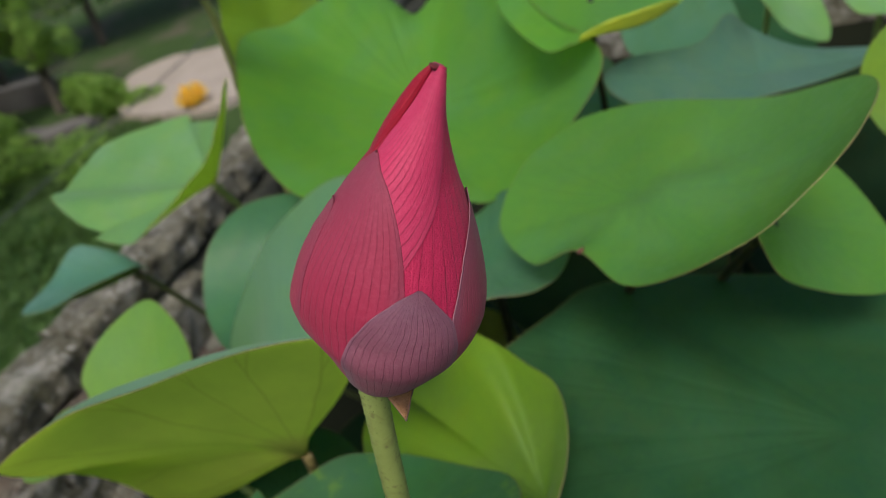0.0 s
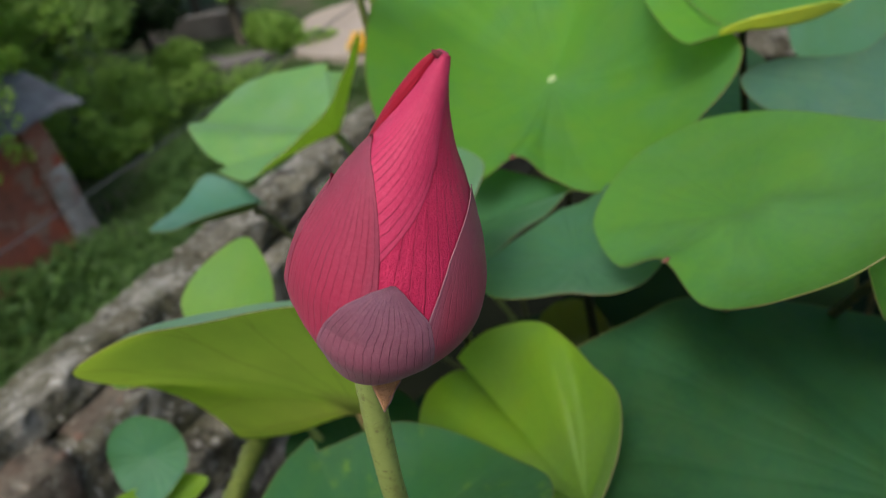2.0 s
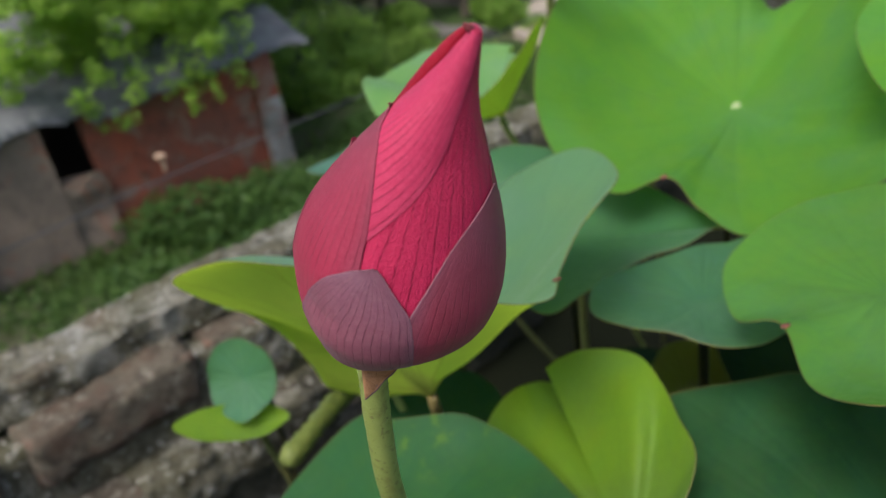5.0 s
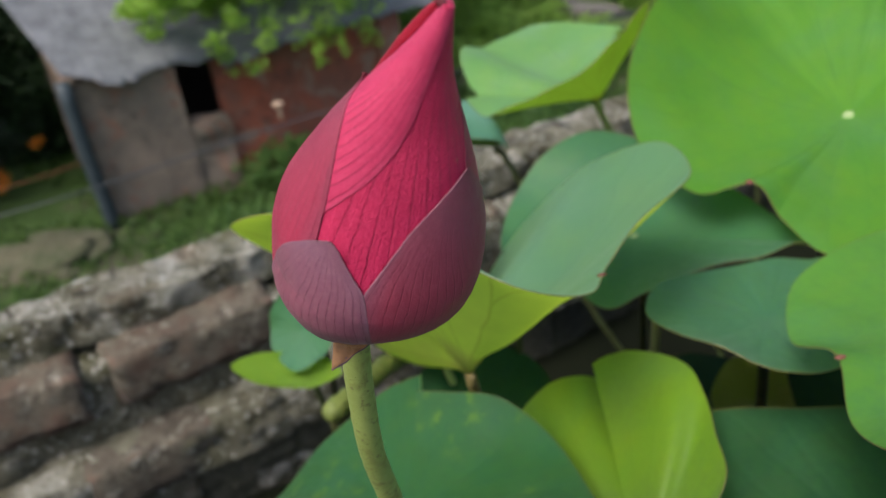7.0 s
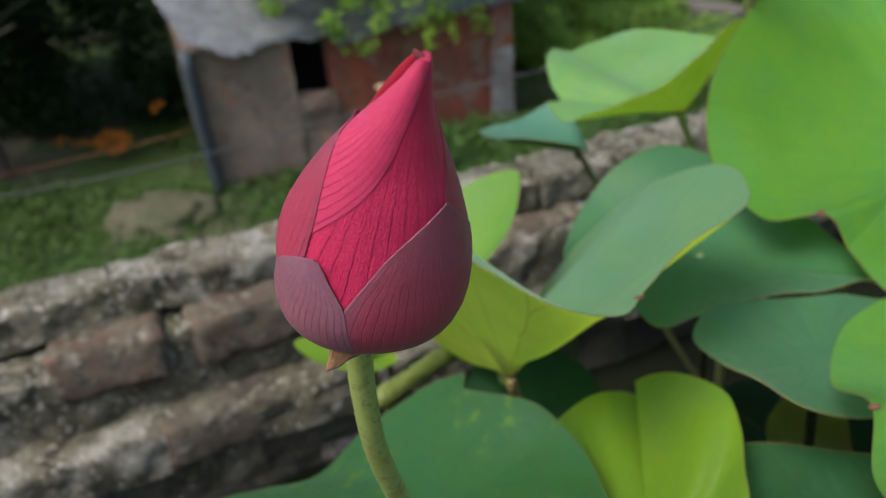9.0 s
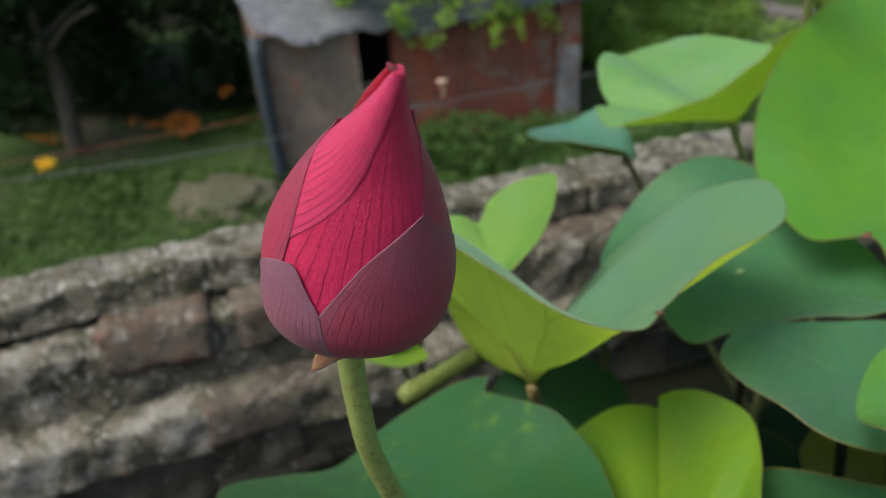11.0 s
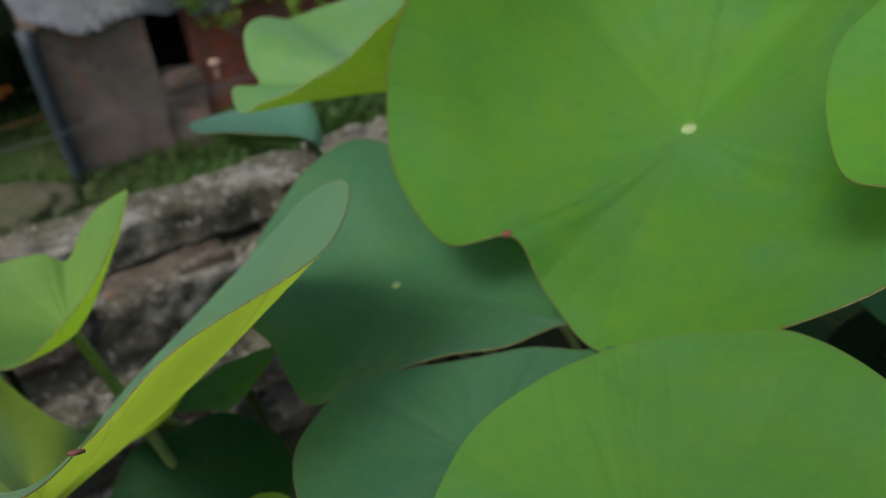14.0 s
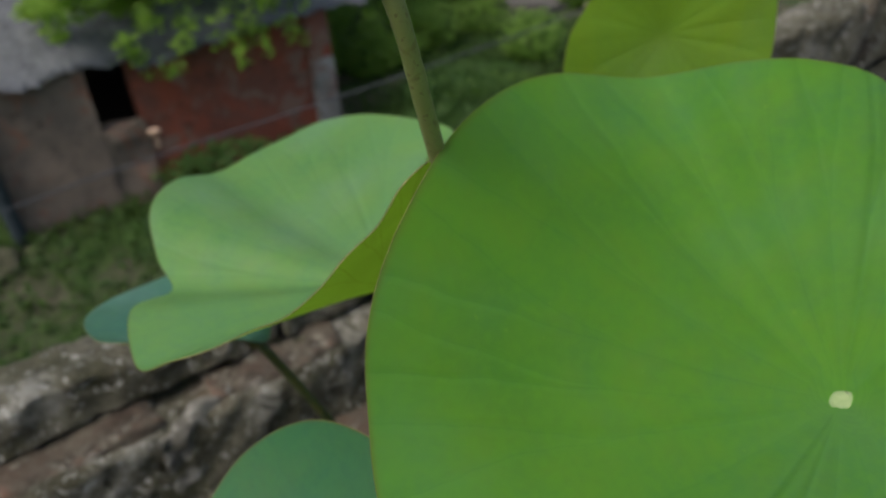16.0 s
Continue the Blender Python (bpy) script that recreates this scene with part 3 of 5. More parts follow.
def rough_block(s0, s1, v0, v1, z0, z1, ns, nv, nz, amp, seed):
    """A block with crumbled faces, in world space."""
    bm = bmesh.new()
    idx = {}

    def vert(i, j, k):
        if (i, j, k) in idx:
            return idx[i, j, k]
        s, v, z = s0 + (s1 - s0) * i / ns, v0 + (v1 - v0) * j / nv, z0 + (z1 - z0) * k / nz
        q = Vector((s * 9 + seed, v * 9, z * 9))
        f = 0.7 * noise.noise(q) + 0.75 * noise.noise(q * 2.7) + 0.55 * noise.noise(q * 6.5) - 0.9 * max(0.0, noise.noise(q * 1.6 + Vector((5, 2, 8))) - 0.15)
        f += 0.8 * noise.noise(q * 0.42 + Vector((3, 0, 9)))
        g = 0.7 * noise.noise(q + Vector((31, 7, 3))) + 0.75 * noise.noise(q * 3.1 + Vector((3, 17, 5))) + 0.5 * noise.noise(q * 7.0) - 0.8 * max(0.0, noise.noise(q * 1.9 + Vector((9, 4, 1))) - 0.2)
        corner = (j in (0, nv)) and (k == nz)
        dv = amp * f * (1 if j in (0, nv) else 0.3)
        dz = amp * g * (1 if k == nz else 0.3)
        if corner:
            dv += 0.22 * amp if j == 0 else -0.22 * amp
            dz -= 0.3 * amp
        idx[i, j, k] = bm.verts.new(wall_point(s, v + dv, z + dz))
        return idx[i, j, k]

    for i in range(ns):
        for j in range(nv):
            bm.faces.new([vert(i, j, nz), vert(i + 1, j, nz), vert(i + 1, j + 1, nz), vert(i, j + 1, nz)])
        for k in range(nz):
            bm.faces.new([vert(i, nv, k), vert(i, nv, k + 1), vert(i + 1, nv, k + 1), vert(i + 1, nv, k)])
            bm.faces.new([vert(i, 0, k), vert(i + 1, 0, k), vert(i + 1, 0, k + 1), vert(i, 0, k + 1)])
    for i in (0, ns):
        for j in range(nv):
            for k in range(nz):
                q = [vert(i, j, k), vert(i, j + 1, k), vert(i, j + 1, k + 1), vert(i, j, k + 1)]
                bm.faces.new(q if i else q[::-1])
    bmesh.ops.recalc_face_normals(bm, faces=bm.faces)
    return bm


old_wall = tagged(new("wall_tank"), "crumbling old brick wall of the lotus tank", "wall", kind="structure")
part("mortar_core", rough_block(-2.2, 0.02, 0.012, 0.130, -0.70, -0.482, 260, 12, 22, 0.0105, 1.0), MORTAR, old_wall, "grey weathered mortar with lichen")
part("mortar_core", rough_block(0.02, 1.6, 0.012, 0.122, -0.70, -0.482, 130, 10, 18, 0.012, 1.0), SHADE_MASONRY, old_wall, "green-black mortar, dark for the shade under the leaves")
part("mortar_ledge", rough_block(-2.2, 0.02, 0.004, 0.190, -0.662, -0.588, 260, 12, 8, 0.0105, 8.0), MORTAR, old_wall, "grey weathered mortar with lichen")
part("mortar_ledge", rough_block(0.02, 1.6, 0.004, 0.170, -0.662, -0.592, 130, 12, 6, 0.012, 8.0), SHADE_MASONRY, old_wall, "green-black mortar, dark for the shade under the leaves")
part("mortar_foot", rough_block(-2.2, -0.10, 0.004, 0.158, -1.3, -0.655, 170, 12, 40, 0.012, 8.0), MOSSY_SHADE, old_wall, "mossy foot of the wall, also darkened for its shade")
part("mortar_foot", rough_block(-0.10, 1.6, 0.004, 0.158, -1.3, -0.655, 130, 12, 40, 0.012, 8.0), SHADE_MASONRY, old_wall, "green-black wall foot, dark for the shade under the leaves")
part("wall_foot", rough_block(-2.2, 1.6, 0.0, 0.20, -4.0, -1.3, 40, 4, 20, 0.02, 9.0), SHADE_MASONRY, old_wall)
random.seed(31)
# Recessed joint; its shadow line is also put into the colour.
part("bed_joint", rough_block(-2.2, 1.6, 0.014, 0.066, -0.49, -0.462, 200, 4, 3, 0.004, 14.0), SHADE_MASONRY, old_wall, "dark recessed bed joint")
COPING = (-2.2, -1.52, -0.226, 0.17, 0.52, 0.98, 1.58)
for _s, _e in zip(COPING, COPING[1:]):
    _h = -0.408 if _s < 0.5 else -0.335
    part("coping_stone", rough_block(_s + 0.004, _e - 0.004, random.uniform(-0.006, 0.004), 0.088 + random.uniform(-0.010, 0.010), -0.466, _h + random.uniform(-0.006, 0.004), max(8, int((_e - _s) * 150)), 12, 9, 0.0095, _s * 3 + 40), MORTAR, old_wall, "rough lichen-spotted top course")


def tank():
    """The water of the tank and the ground on which its other walls stand."""
    verts, faces = [], []
    n = 40
    for j in range(n + 1):
        for i in range(n + 1):
            p = wall_point(-2.2 + 3.8 * i / n, 0.15 + 1.85 * j / n, WATER_Z)
            verts.append(p)
    for j in range(n):
        for i in range(n):
            a = j * (n + 1) + i
            faces.append((a, a + n + 1, a + n + 2, a + 1))
    tagged(mesh_ob("water", verts, faces, WATER), "murky dark water of the tank", "water", kind="structure")


tank()


def plain_wall(name, a, b, z0, z1, thick, mat, label):
    a, b = Vector(a), Vector(b)
    d = (b - a).normalized()
    o = Vector((-d.y, d.x, 0)) * thick
    v = [a, b, b + o, a + o]
    verts = [(p.x, p.y, z) for z in (z0, z1) for p in v]
    faces = [(3, 2, 1, 0), (4, 5, 6, 7)] + [(i, (i + 1) % 4, (i + 1) % 4 + 4, i + 4) for i in range(4)]
    return tagged(mesh_ob(name, verts, faces, mat, smooth=False), label, "wall", kind="structure")


plain_wall("wall_left", wall_point(-2.2, 0.2, 0), wall_point(-2.2, 2.0, 0), -4.0, -0.48, 0.2, MORTAR, "rough side wall of the lotus tank")
plain_wall("wall_right", wall_point(1.6, 2.0, 0), wall_point(1.6, 0.2, 0), -4.0, -0.48, 0.2, MORTAR, "rough side wall of the lotus tank")
# Unseen wall, added to close the terrace and cut low sky light.
plain_wall("wall_house", wall_point(-3.2, 2.45, 0), wall_point(2.6, 2.45, 0), -4.0, -0.15, 0.25, PLAIN_PLASTER, "unseen plain wall added behind the tank")
plain_wall("wall_near", wall_point(-2.21, 2.0, 0), wall_point(1.61, 2.0, 0), -4.0, -0.474, 0.2, MORTAR, "rough near wall of the lotus tank")


# ---- lotus leaves ----
def leaf(label, hub, facing, rim, tone, bend=1.5, under=None, foot=None, thick=0.0005, stalk_r=0.0034, wave=0.003, seed=0, dot=True, ease=1.0, slit=False, creases=(), rolls=(), tips=(), lip=None, pucker=0.00035, droop=False, heart=(0, 0, 0)):
    """A round lotus leaf on its stalk; with a slit its rim stays open and one lobe laps over the other. rim: turn in degrees, reach and lift in cm, round the hub in the plane that facing names."""
    hub, nrm = Vector(hub), Vector(facing).normalized()
    e1 = (Vector((1, 0, 0)) - nrm * nrm.x).normalized()
    e2 = nrm.cross(e1)
    ctrl = [(math.cos(radians(a)) * r / 100, math.sin(radians(a)) * r / 100, l / 100) for a, r, l in rim]
    NS, NR = 190, 18
    edge = spline(ctrl, NS, not slit)
    mean = sum(q.z for q in edge) / NS
    rings = [(i / (NR - 1)) ** 0.85 for i in range(1, NR - 1)] + [0.985, 1.0]
    root = thing("lotus_leaf", label, "leaf", hub, "leaves of the lotus bed")
    hx, hy, hz = (c / 100 for c in heart)
    off = e1 * hx + e2 * hy + nrm * hz
    verts, uvs = [off - nrm * 0.0014], [(0.5, 0.0)]
    for s in rings:
        for k, q in enumerate(edge):
            lift = mean * s ** bend + (q.z - mean) * s ** (bend + ease)
            w = wave * s * s * noise.noise(Vector((q.x * 14 + seed, q.y * 14, s * 1.5 + seed)))
            rib = abs((k / NS * 19.0 + 0.7 * noise.noise(Vector((q.x * 9 + seed, q.y * 9, 3.0)))) % 1.0 - 0.5)
            w -= pucker * (1 + 0.8 * math.sin(k * 0.31 + seed)) * 6.0 * s * s * (1.0 - s) * math.exp(-(rib / 0.22) ** 2)
            for turn_at, wide, deep in creases:
                bend_off = (math.degrees(math.atan2(q.y, q.x)) - turn_at + 180) % 360 - 180
                w -= deep * s * (1.15 - s * 0.6) * math.exp(-(bend_off / wide) ** 2)
            for turn_at, wide, high, start, power in rolls:
                bend_off = (math.degrees(math.atan2(q.y, q.x)) - turn_at + 180) % 360 - 180
                w += high * math.sin(math.pi * max(0.0, (s - start) / (1 - start)) ** power) * math.exp(-(bend_off / wide) ** 2)
            verts.append(off * (1 - s) + e1 * (q.x * s) + e2 * (q.y * s) + nrm * (lift + w - 0.0012 * math.exp(-(s / 0.2) ** 2)))
            uvs.append((k / NS, s))
    faces, slots = [], []
    N = len(verts)

    def ring(i, k, base):
        return 1 + i * NS + k % NS + base

    # orientation of the turn decides the winding
    turn = sum(edge[k].x * edge[(k + 1) % NS].y - edge[(k + 1) % NS].x * edge[k].y for k in range(NS))
    spans = NS - 1 if slit else NS
    for base, top in ((0, True), (N, False)):
        for k in range(spans):
            f = [base, ring(0, k, base), ring(0, k + 1, base)]
            faces.append(tuple(f if (turn > 0) == top else f[::-1]))
            slots.append(0 if top else 1)
            for i in range(NR - 1):
                f = [ring(i, k, base), ring(i + 1, k, base), ring(i + 1, k + 1, base), ring(i, k + 1, base)]
                faces.append(tuple(f if (turn > 0) == top else f[::-1]))
                slots.append(0 if top else 1)
    low = [Vector(v) for v in verts]
    # the underside lies along the blade's own normals
    nor = [Vector() for _ in verts]
    for f, s in zip(faces, slots):
        if s == 0:
            a, b, c = low[f[0]], low[f[1]], low[f[2]]
            m = (b - a).cross(c - a)
            if m.length > 0:
                m.normalize()
            for i in f:
                nor[i] += m
    for i, v in enumerate(low):
        m = nor[i].normalized() if nor[i].length > 0 else nrm
        verts.append(v - m * thick)
    uvs = uvs + uvs
    R = len(verts)
    for base in (0, N):
        for k in range(NS):
            verts.append(verts[ring(NR - 1, k, base)])
            uvs.append((k / NS, 1.0))
    for k in range(spans):
        b = (k + 1) % NS
        f = (R + k, R + NS + k, R + NS + b, R + b)
        faces.append(f if turn > 0 else f[::-1])
        slots.append(2)
    blade = mesh_ob("blade", verts, faces, [LEAF[tone], under or UNDER, RIM_MAT], root, slots=slots, uvs=uvs)
    foot = Vector(foot) if foot else Vector((hub.x + 0.05, hub.y + 0.14, WATER_Z))
    mid = hub * 0.5 + foot * 0.5 + Vector((0.012 * math.sin(seed * 2.1), 0.012 * math.cos(seed * 1.7), 0))
    down = (foot - hub).normalized() if droop else -nrm
    top = hub + off
    tv, tf = tube([top - nrm * 0.003, top + down * 0.008 - nrm * 0.004, top + down * 0.03, mid, foot], [stalk_r * 0.25, stalk_r * 0.9, stalk_r, stalk_r, stalk_r * 1.15], 10, 32)
    mesh_ob("stalk", [v - hub for v in tv], tf, STALKS.get(tone, STALK_SHADE), root, label="ribbed green stalk")
    if dot:
        bm = bmesh.new()
        bmesh.ops.create_icosphere(bm, subdivisions=2, radius=1.0)
        for v in bm.verts:
            w = v.co.copy()
            w *= 1 + 0.15 * noise.noise(w * 2)
            v.co = off + (e1 * w.x * 0.0056 + e2 * w.y * 0.0042) * dot + nrm * (w.z * 0.0010 - 0.0009)
        part("navel", bm, NAVEL, blade, "pale centre of the leaf")
    def rim_at(turn_to):
        k = min(range(NS), key=lambda i: abs((math.degrees(math.atan2(edge[i].y, edge[i].x)) - turn_to + 180) % 360 - 180))
        return Vector(verts[1 + (NR - 1) * NS + k])

    for turn_to in tips:
        bm = bmesh.new()
        bmesh.ops.create_icosphere(bm, subdivisions=2, radius=1.0)
        at = rim_at(turn_to)
        for v in bm.verts:
            w = v.co * (1 + 0.3 * noise.noise(v.co * 2 + at * 50))
            v.co = at - at.normalized() * 0.0008 + e1 * w.x * 0.0026 + e2 * w.y * 0.0022 + nrm * w.z * 0.0009
        part("withered_tip", bm, TIP_RED, blade, "dry reddish tip of the rim")
    if lip:
        a0, a1, wide = lip
        n, m, lv, lf = 36, 6, [], []
        for j in range(n + 1):
            t = j / n
            base = rim_at(a0 + (a1 - a0) * t)
            back = -Vector(base).normalized() * 0.004
            for k in range(m + 1):
                f = k / m
                lv.append(base + (nrm * f + back / wide * f * f * 0.01) * wide * math.sin(math.pi * min(1, t * 1.15 + 0.05)) ** 0.6 if t * 1.15 + 0.05 < 1 else base + nrm * f * 0.0005)
        for j in range(n):
            for k in range(m):
                q = j * (m + 1) + k
                lf.append((q, q + 1, q + m + 2, q + m + 1))
        ob = mesh_ob("turned_edge", lv, lf, LIP, blade, label="yellow turned-up edge")
        ob.modifiers.new("thickness", "SOLIDIFY").thickness = 0.0006
    return root


RIM_MAT = plain("leaf_rim", (0.20, 0.16, 0.05), (0.11, 0.12, 0.035), 60.0, 0.6)
TIP_RED = plain("dry_red_tip", (0.18, 0.05, 0.035), (0.11, 0.045, 0.025), 400.0, 0.7)
LIP = plain("leaf_yellow_lip", (0.44, 0.50, 0.03), (0.34, 0.44, 0.03), 60.0, 0.55)
NAVEL = plain("leaf_navel", (0.34, 0.42, 0.20), (0.26, 0.36, 0.14), 300.0, 0.6)
leaf("broad bright green lotus leaf with a wavy red-tipped rim", (0.285, 0.474, -0.131), (-0.26, -0.36, 0.89),
     ((-124, 14.7, 8.2), (-137, 16.7, 7.4), (-158, 16.8, 8.0), (-173, 16.3, 9.1), (-183, 15.4, 10.9), (-196, 14.1, 12.0), (-216, 13.9, 11.8), (-235, 15.2, 8.8), (-251, 15.4, 5.5), (-266, 13.4, 6.2), (-280, 13.4, 5.2), (-292, 13.6, 3.2), (-304, 12.4, -0.5), (-318, 13.2, 2.0), (-350, 12.0, 8.0), (-405, 13.0, 10.4), (-424, 19.3, 11.5), (-445, 19.4, 9.0), (-463, 18.5, 6.4), (-475, 16.2, 6.8)),
     "bright", 1.35, None, seed=0, dot=1, ease=2.0, pucker=0.0014, creases=((-152, 16, 0.009), (32, 18, 0.010)), tips=(-125,))
leaf("bright green lotus leaf with a notched rim, near the bud", (0.230, 0.133, -0.097), (-0.24, 0.28, 0.93),
     ((-174, 5.6, 0.7), (-207, 7.4, 0.0), (-236, 9.3, 1.1), (-254, 9.7, 2.1), (-267, 10.2, 2.4), (-278, 11.1, 2.2), (-290, 12.2, 1.6), (-302, 12.8, 1.1), (-323, 10.6, 0.6), (-380, 10.1, -0.6), (-415, 13.7, 1.3), (-441, 14.6, 2.4), (-461, 14.9, 2.6), (-471, 13.9, 1.9), (-485, 10.8, 0.5), (-506, 7.7, -0.6)),
     "meadow", 1.70, None, seed=1, dot=0, ease=1.0, rolls=((-98, 58, -0.015, 0.16, 0.9), (-30, 30, -0.008, 0.16, 0.9)), tips=(-172,), foot=(0.30, 0.52, WATER_Z))
leaf("cupped blue-green lotus leaf with a yellow-green underside", (-0.004, 0.211, -0.192), (-0.18, 0.59, 0.79),
     ((-50, 14.0, 4.7), (-59, 15.2, 3.4), (-72, 16.5, 4.0), (-84, 16.4, 6.1), (-94, 14.9, 7.7), (-107, 13.5, 9.0), (-127, 13.1, 10.7), (-148, 13.4, 11.2), (-174, 11.6, 10.4), (-202, 11.5, 9.2), (-220, 12.6, 7.2), (-230, 13.8, 4.8), (-237, 16.0, 3.0), (-244, 16.4, 2.4), (-252, 16.8, 2.8), (-261, 17.6, 3.7), (-270, 16.9, 6.8), (-284, 15.0, 10.2), (-307, 13.4, 12.9), (-328, 12.9, 13.7), (-357, 14.6, 12.6), (-380, 15.7, 9.2), (-400, 14.5, 6.7)),
     "cup", 0.70, UNDER_PALE, seed=2, dot=0, ease=0.1, heart=(0.1, -1.6, 0.4), droop=True, foot=(0.03, 0.46, WATER_Z), rolls=((-105, 45, 0.016, 0.3, 1.6), (-240, 11, -0.008, 0.0, 0.9), (-44, 20, -0.008, 0.1, 0.9), (-278, 26, -0.014, 0.3, 1.4), (-352, 32, -0.022, 0.0, 0.8)), tips=(-52,))
leaf("dark green lotus leaf with a pale centre, lying low", (0.110, 0.392, -0.195), (-0.28, -0.20, 0.94),
     ((-103, 10.0, 2.7), (-136, 7.9, 2.8), (-172, 10.3, 2.0), (-195, 11.2, 1.6), (-215, 11.6, 2.3), (-234, 11.3, 3.7), (-256, 9.5, 4.7), (-290, 6.7, 4.2), (-347, 7.2, 2.5), (-376, 11.1, 1.1), (-387, 13.6, 1.2), (-394, 13.2, 2.8), (-405, 12.3, 3.6), (-416, 11.2, 4.4), (-430, 10.6, 4.6), (-445, 10.3, 4.0)),
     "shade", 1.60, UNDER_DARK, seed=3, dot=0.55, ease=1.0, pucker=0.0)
leaf("dark blue-green lotus leaf close to the water", (0.176, 0.237, -0.162), (-0.02, 0.14, 0.99),
     ((-172, 7.3, 0.9), (-203, 6.9, 0.8), (-226, 5.8, 1.0), (-262, 5.2, 1.2), (-285, 6.3, 1.2), (-295, 7.2, 0.9), (-303, 7.7, 0.8), (-312, 7.7, 1.4), (-327, 7.0, 2.3), (-361, 5.9, 1.5), (-405, 6.2, 0.3), (-438, 7.1, 0.3), (-456, 8.1, 1.0), (-467, 8.5, 1.6), (-479, 8.3, 2.1), (-500, 7.6, 1.6)),
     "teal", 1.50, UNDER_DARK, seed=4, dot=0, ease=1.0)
leaf("green lotus leaf with a creased notch, below the bud", (-0.034, 0.116, -0.211), (-0.19, 0.35, 0.92),
     ((88, 8.0, 4.3), (53, 8.1, 3.9), (38, 9.0, 2.6), (22, 9.6, 1.2), (0, 10.3, 0.3), (-20, 11.7, 0.4), (-38, 12.2, 1.1), (-60, 11.8, 2.1), (-86, 11.2, 2.9), (-116, 11.2, 3.4), (-143, 11.8, 3.2), (-168, 12.3, 2.1), (-192, 12.3, 0.3), (-213, 12.4, -0.9), (-232, 12.3, 1.1), (-253, 10.5, 3.6), (-266, 9.4, 4.6), (-274, 8.8, 5.0)),
     "jade", 1.30, None, seed=6, dot=0, ease=1.0, slit=True)
leaf("cupped fresh green lotus leaf above the wall", (0.089, 0.595, -0.154), (-0.28, 0.11, 0.95),
     ((-157, 12.7, 5.2), (-172, 11.3, 4.5), (-180, 12.0, 6.0), (-191, 12.5, 8.1), (-208, 13.7, 8.4), (-222, 14.9, 7.1), (-234, 16.0, 6.9), (-244, 17.4, 6.8), (-252, 18.7, 6.7), (-261, 19.3, 5.9), (-271, 18.5, 4.6), (-286, 15.0, 3.5), (-296, 7.3, 4.4), (-386, 5.2, 4.9), (-410, 10.2, 8.4), (-421, 11.0, 8.5), (-429, 10.4, 7.3), (-438, 11.0, 6.9), (-445, 11.7, 6.3), (-454, 11.7, 5.5), (-464, 11.5, 5.0), (-475, 11.9, 4.5), (-485, 12.8, 4.4), (-497, 13.5, 4.0)),
     "fresh", 1.00, None, seed=7, dot=0, ease=0.4, foot=(0.34, 0.70, WATER_Z), creases=((-176, 12, 0.007),))
leaf("small blue-green lotus leaf leaning over the wall", (-0.064, 0.654, -0.221), (0.07, 0.11, 0.99),
     ((-171, 7.1, 0.8), (-204, 7.6, 0.2), (-239, 7.1, 0.6), (-269, 6.8, 2.8), (-295, 5.2, 2.3), (-330, 4.9, 1.0), (-358, 5.4, -0.1), (-379, 5.8, 0.0), (-401, 6.0, 1.4), (-432, 6.1, 2.0), (-463, 6.1, 2.1), (-495, 6.4, 1.3)),
     "mist", 1.30, UNDER_DARK, seed=8, dot=0, ease=1.0, heart=(4.0, -1.0, 0.0), droop=True, foot=(0.30, 0.66, WATER_Z))
leaf("small lime-green lotus leaf folded into two upright lobes", (-0.068, 0.332, -0.190), (-0.12, -0.15, 0.98),
     ((-30, 5.0, 4.4), (-4, 5.0, 5.0), (21, 5.4, 5.6), (48, 6.6, 5.8), (77, 7.7, 4.1), (99, 8.6, 2.4), (112, 8.9, 1.0), (121, 7.2, 0.4), (131, 8.2, 1.0), (152, 9.4, 1.3), (178, 8.8, 2.8), (208, 7.6, 5.2), (230, 7.2, 6.9), (248, 6.4, 6.2), (270, 5.8, 4.8), (292, 6.1, 3.9)),
     "spring", 1.20, None, foot=(0.07, 0.38, WATER_Z), seed=9, dot=0, ease=0.3, droop=True, creases=((121, 16, 0.004),))
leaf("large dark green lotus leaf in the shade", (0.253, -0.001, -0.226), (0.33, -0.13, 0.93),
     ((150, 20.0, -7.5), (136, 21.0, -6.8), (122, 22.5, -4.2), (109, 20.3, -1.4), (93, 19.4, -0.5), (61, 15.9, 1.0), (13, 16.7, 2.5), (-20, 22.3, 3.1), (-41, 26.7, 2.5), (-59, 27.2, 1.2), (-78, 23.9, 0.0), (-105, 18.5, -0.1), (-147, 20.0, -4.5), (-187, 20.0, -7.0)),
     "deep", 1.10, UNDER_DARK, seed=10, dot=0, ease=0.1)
leaf("green lotus leaf half under a brighter one", (0.312, 0.093, -0.149), (0.33, -0.57, 0.75),
     ((-172, 6.5, 1.5), (-198, 5.4, 1.7), (-240, 5.8, 1.1), (-272, 7.4, 0.6), (-297, 8.3, 0.6), (-325, 7.9, 1.0), (-362, 7.3, 1.5), (-401, 7.7, 1.4), (-431, 7.8, 0.8), (-461, 6.1, 0.4), (-498, 5.8, 0.4), (-518, 6.7, 1.0)),
     "meadow", 1.50, None, seed=11, dot=0, ease=1.0, foot=(0.42, 0.52, WATER_Z))
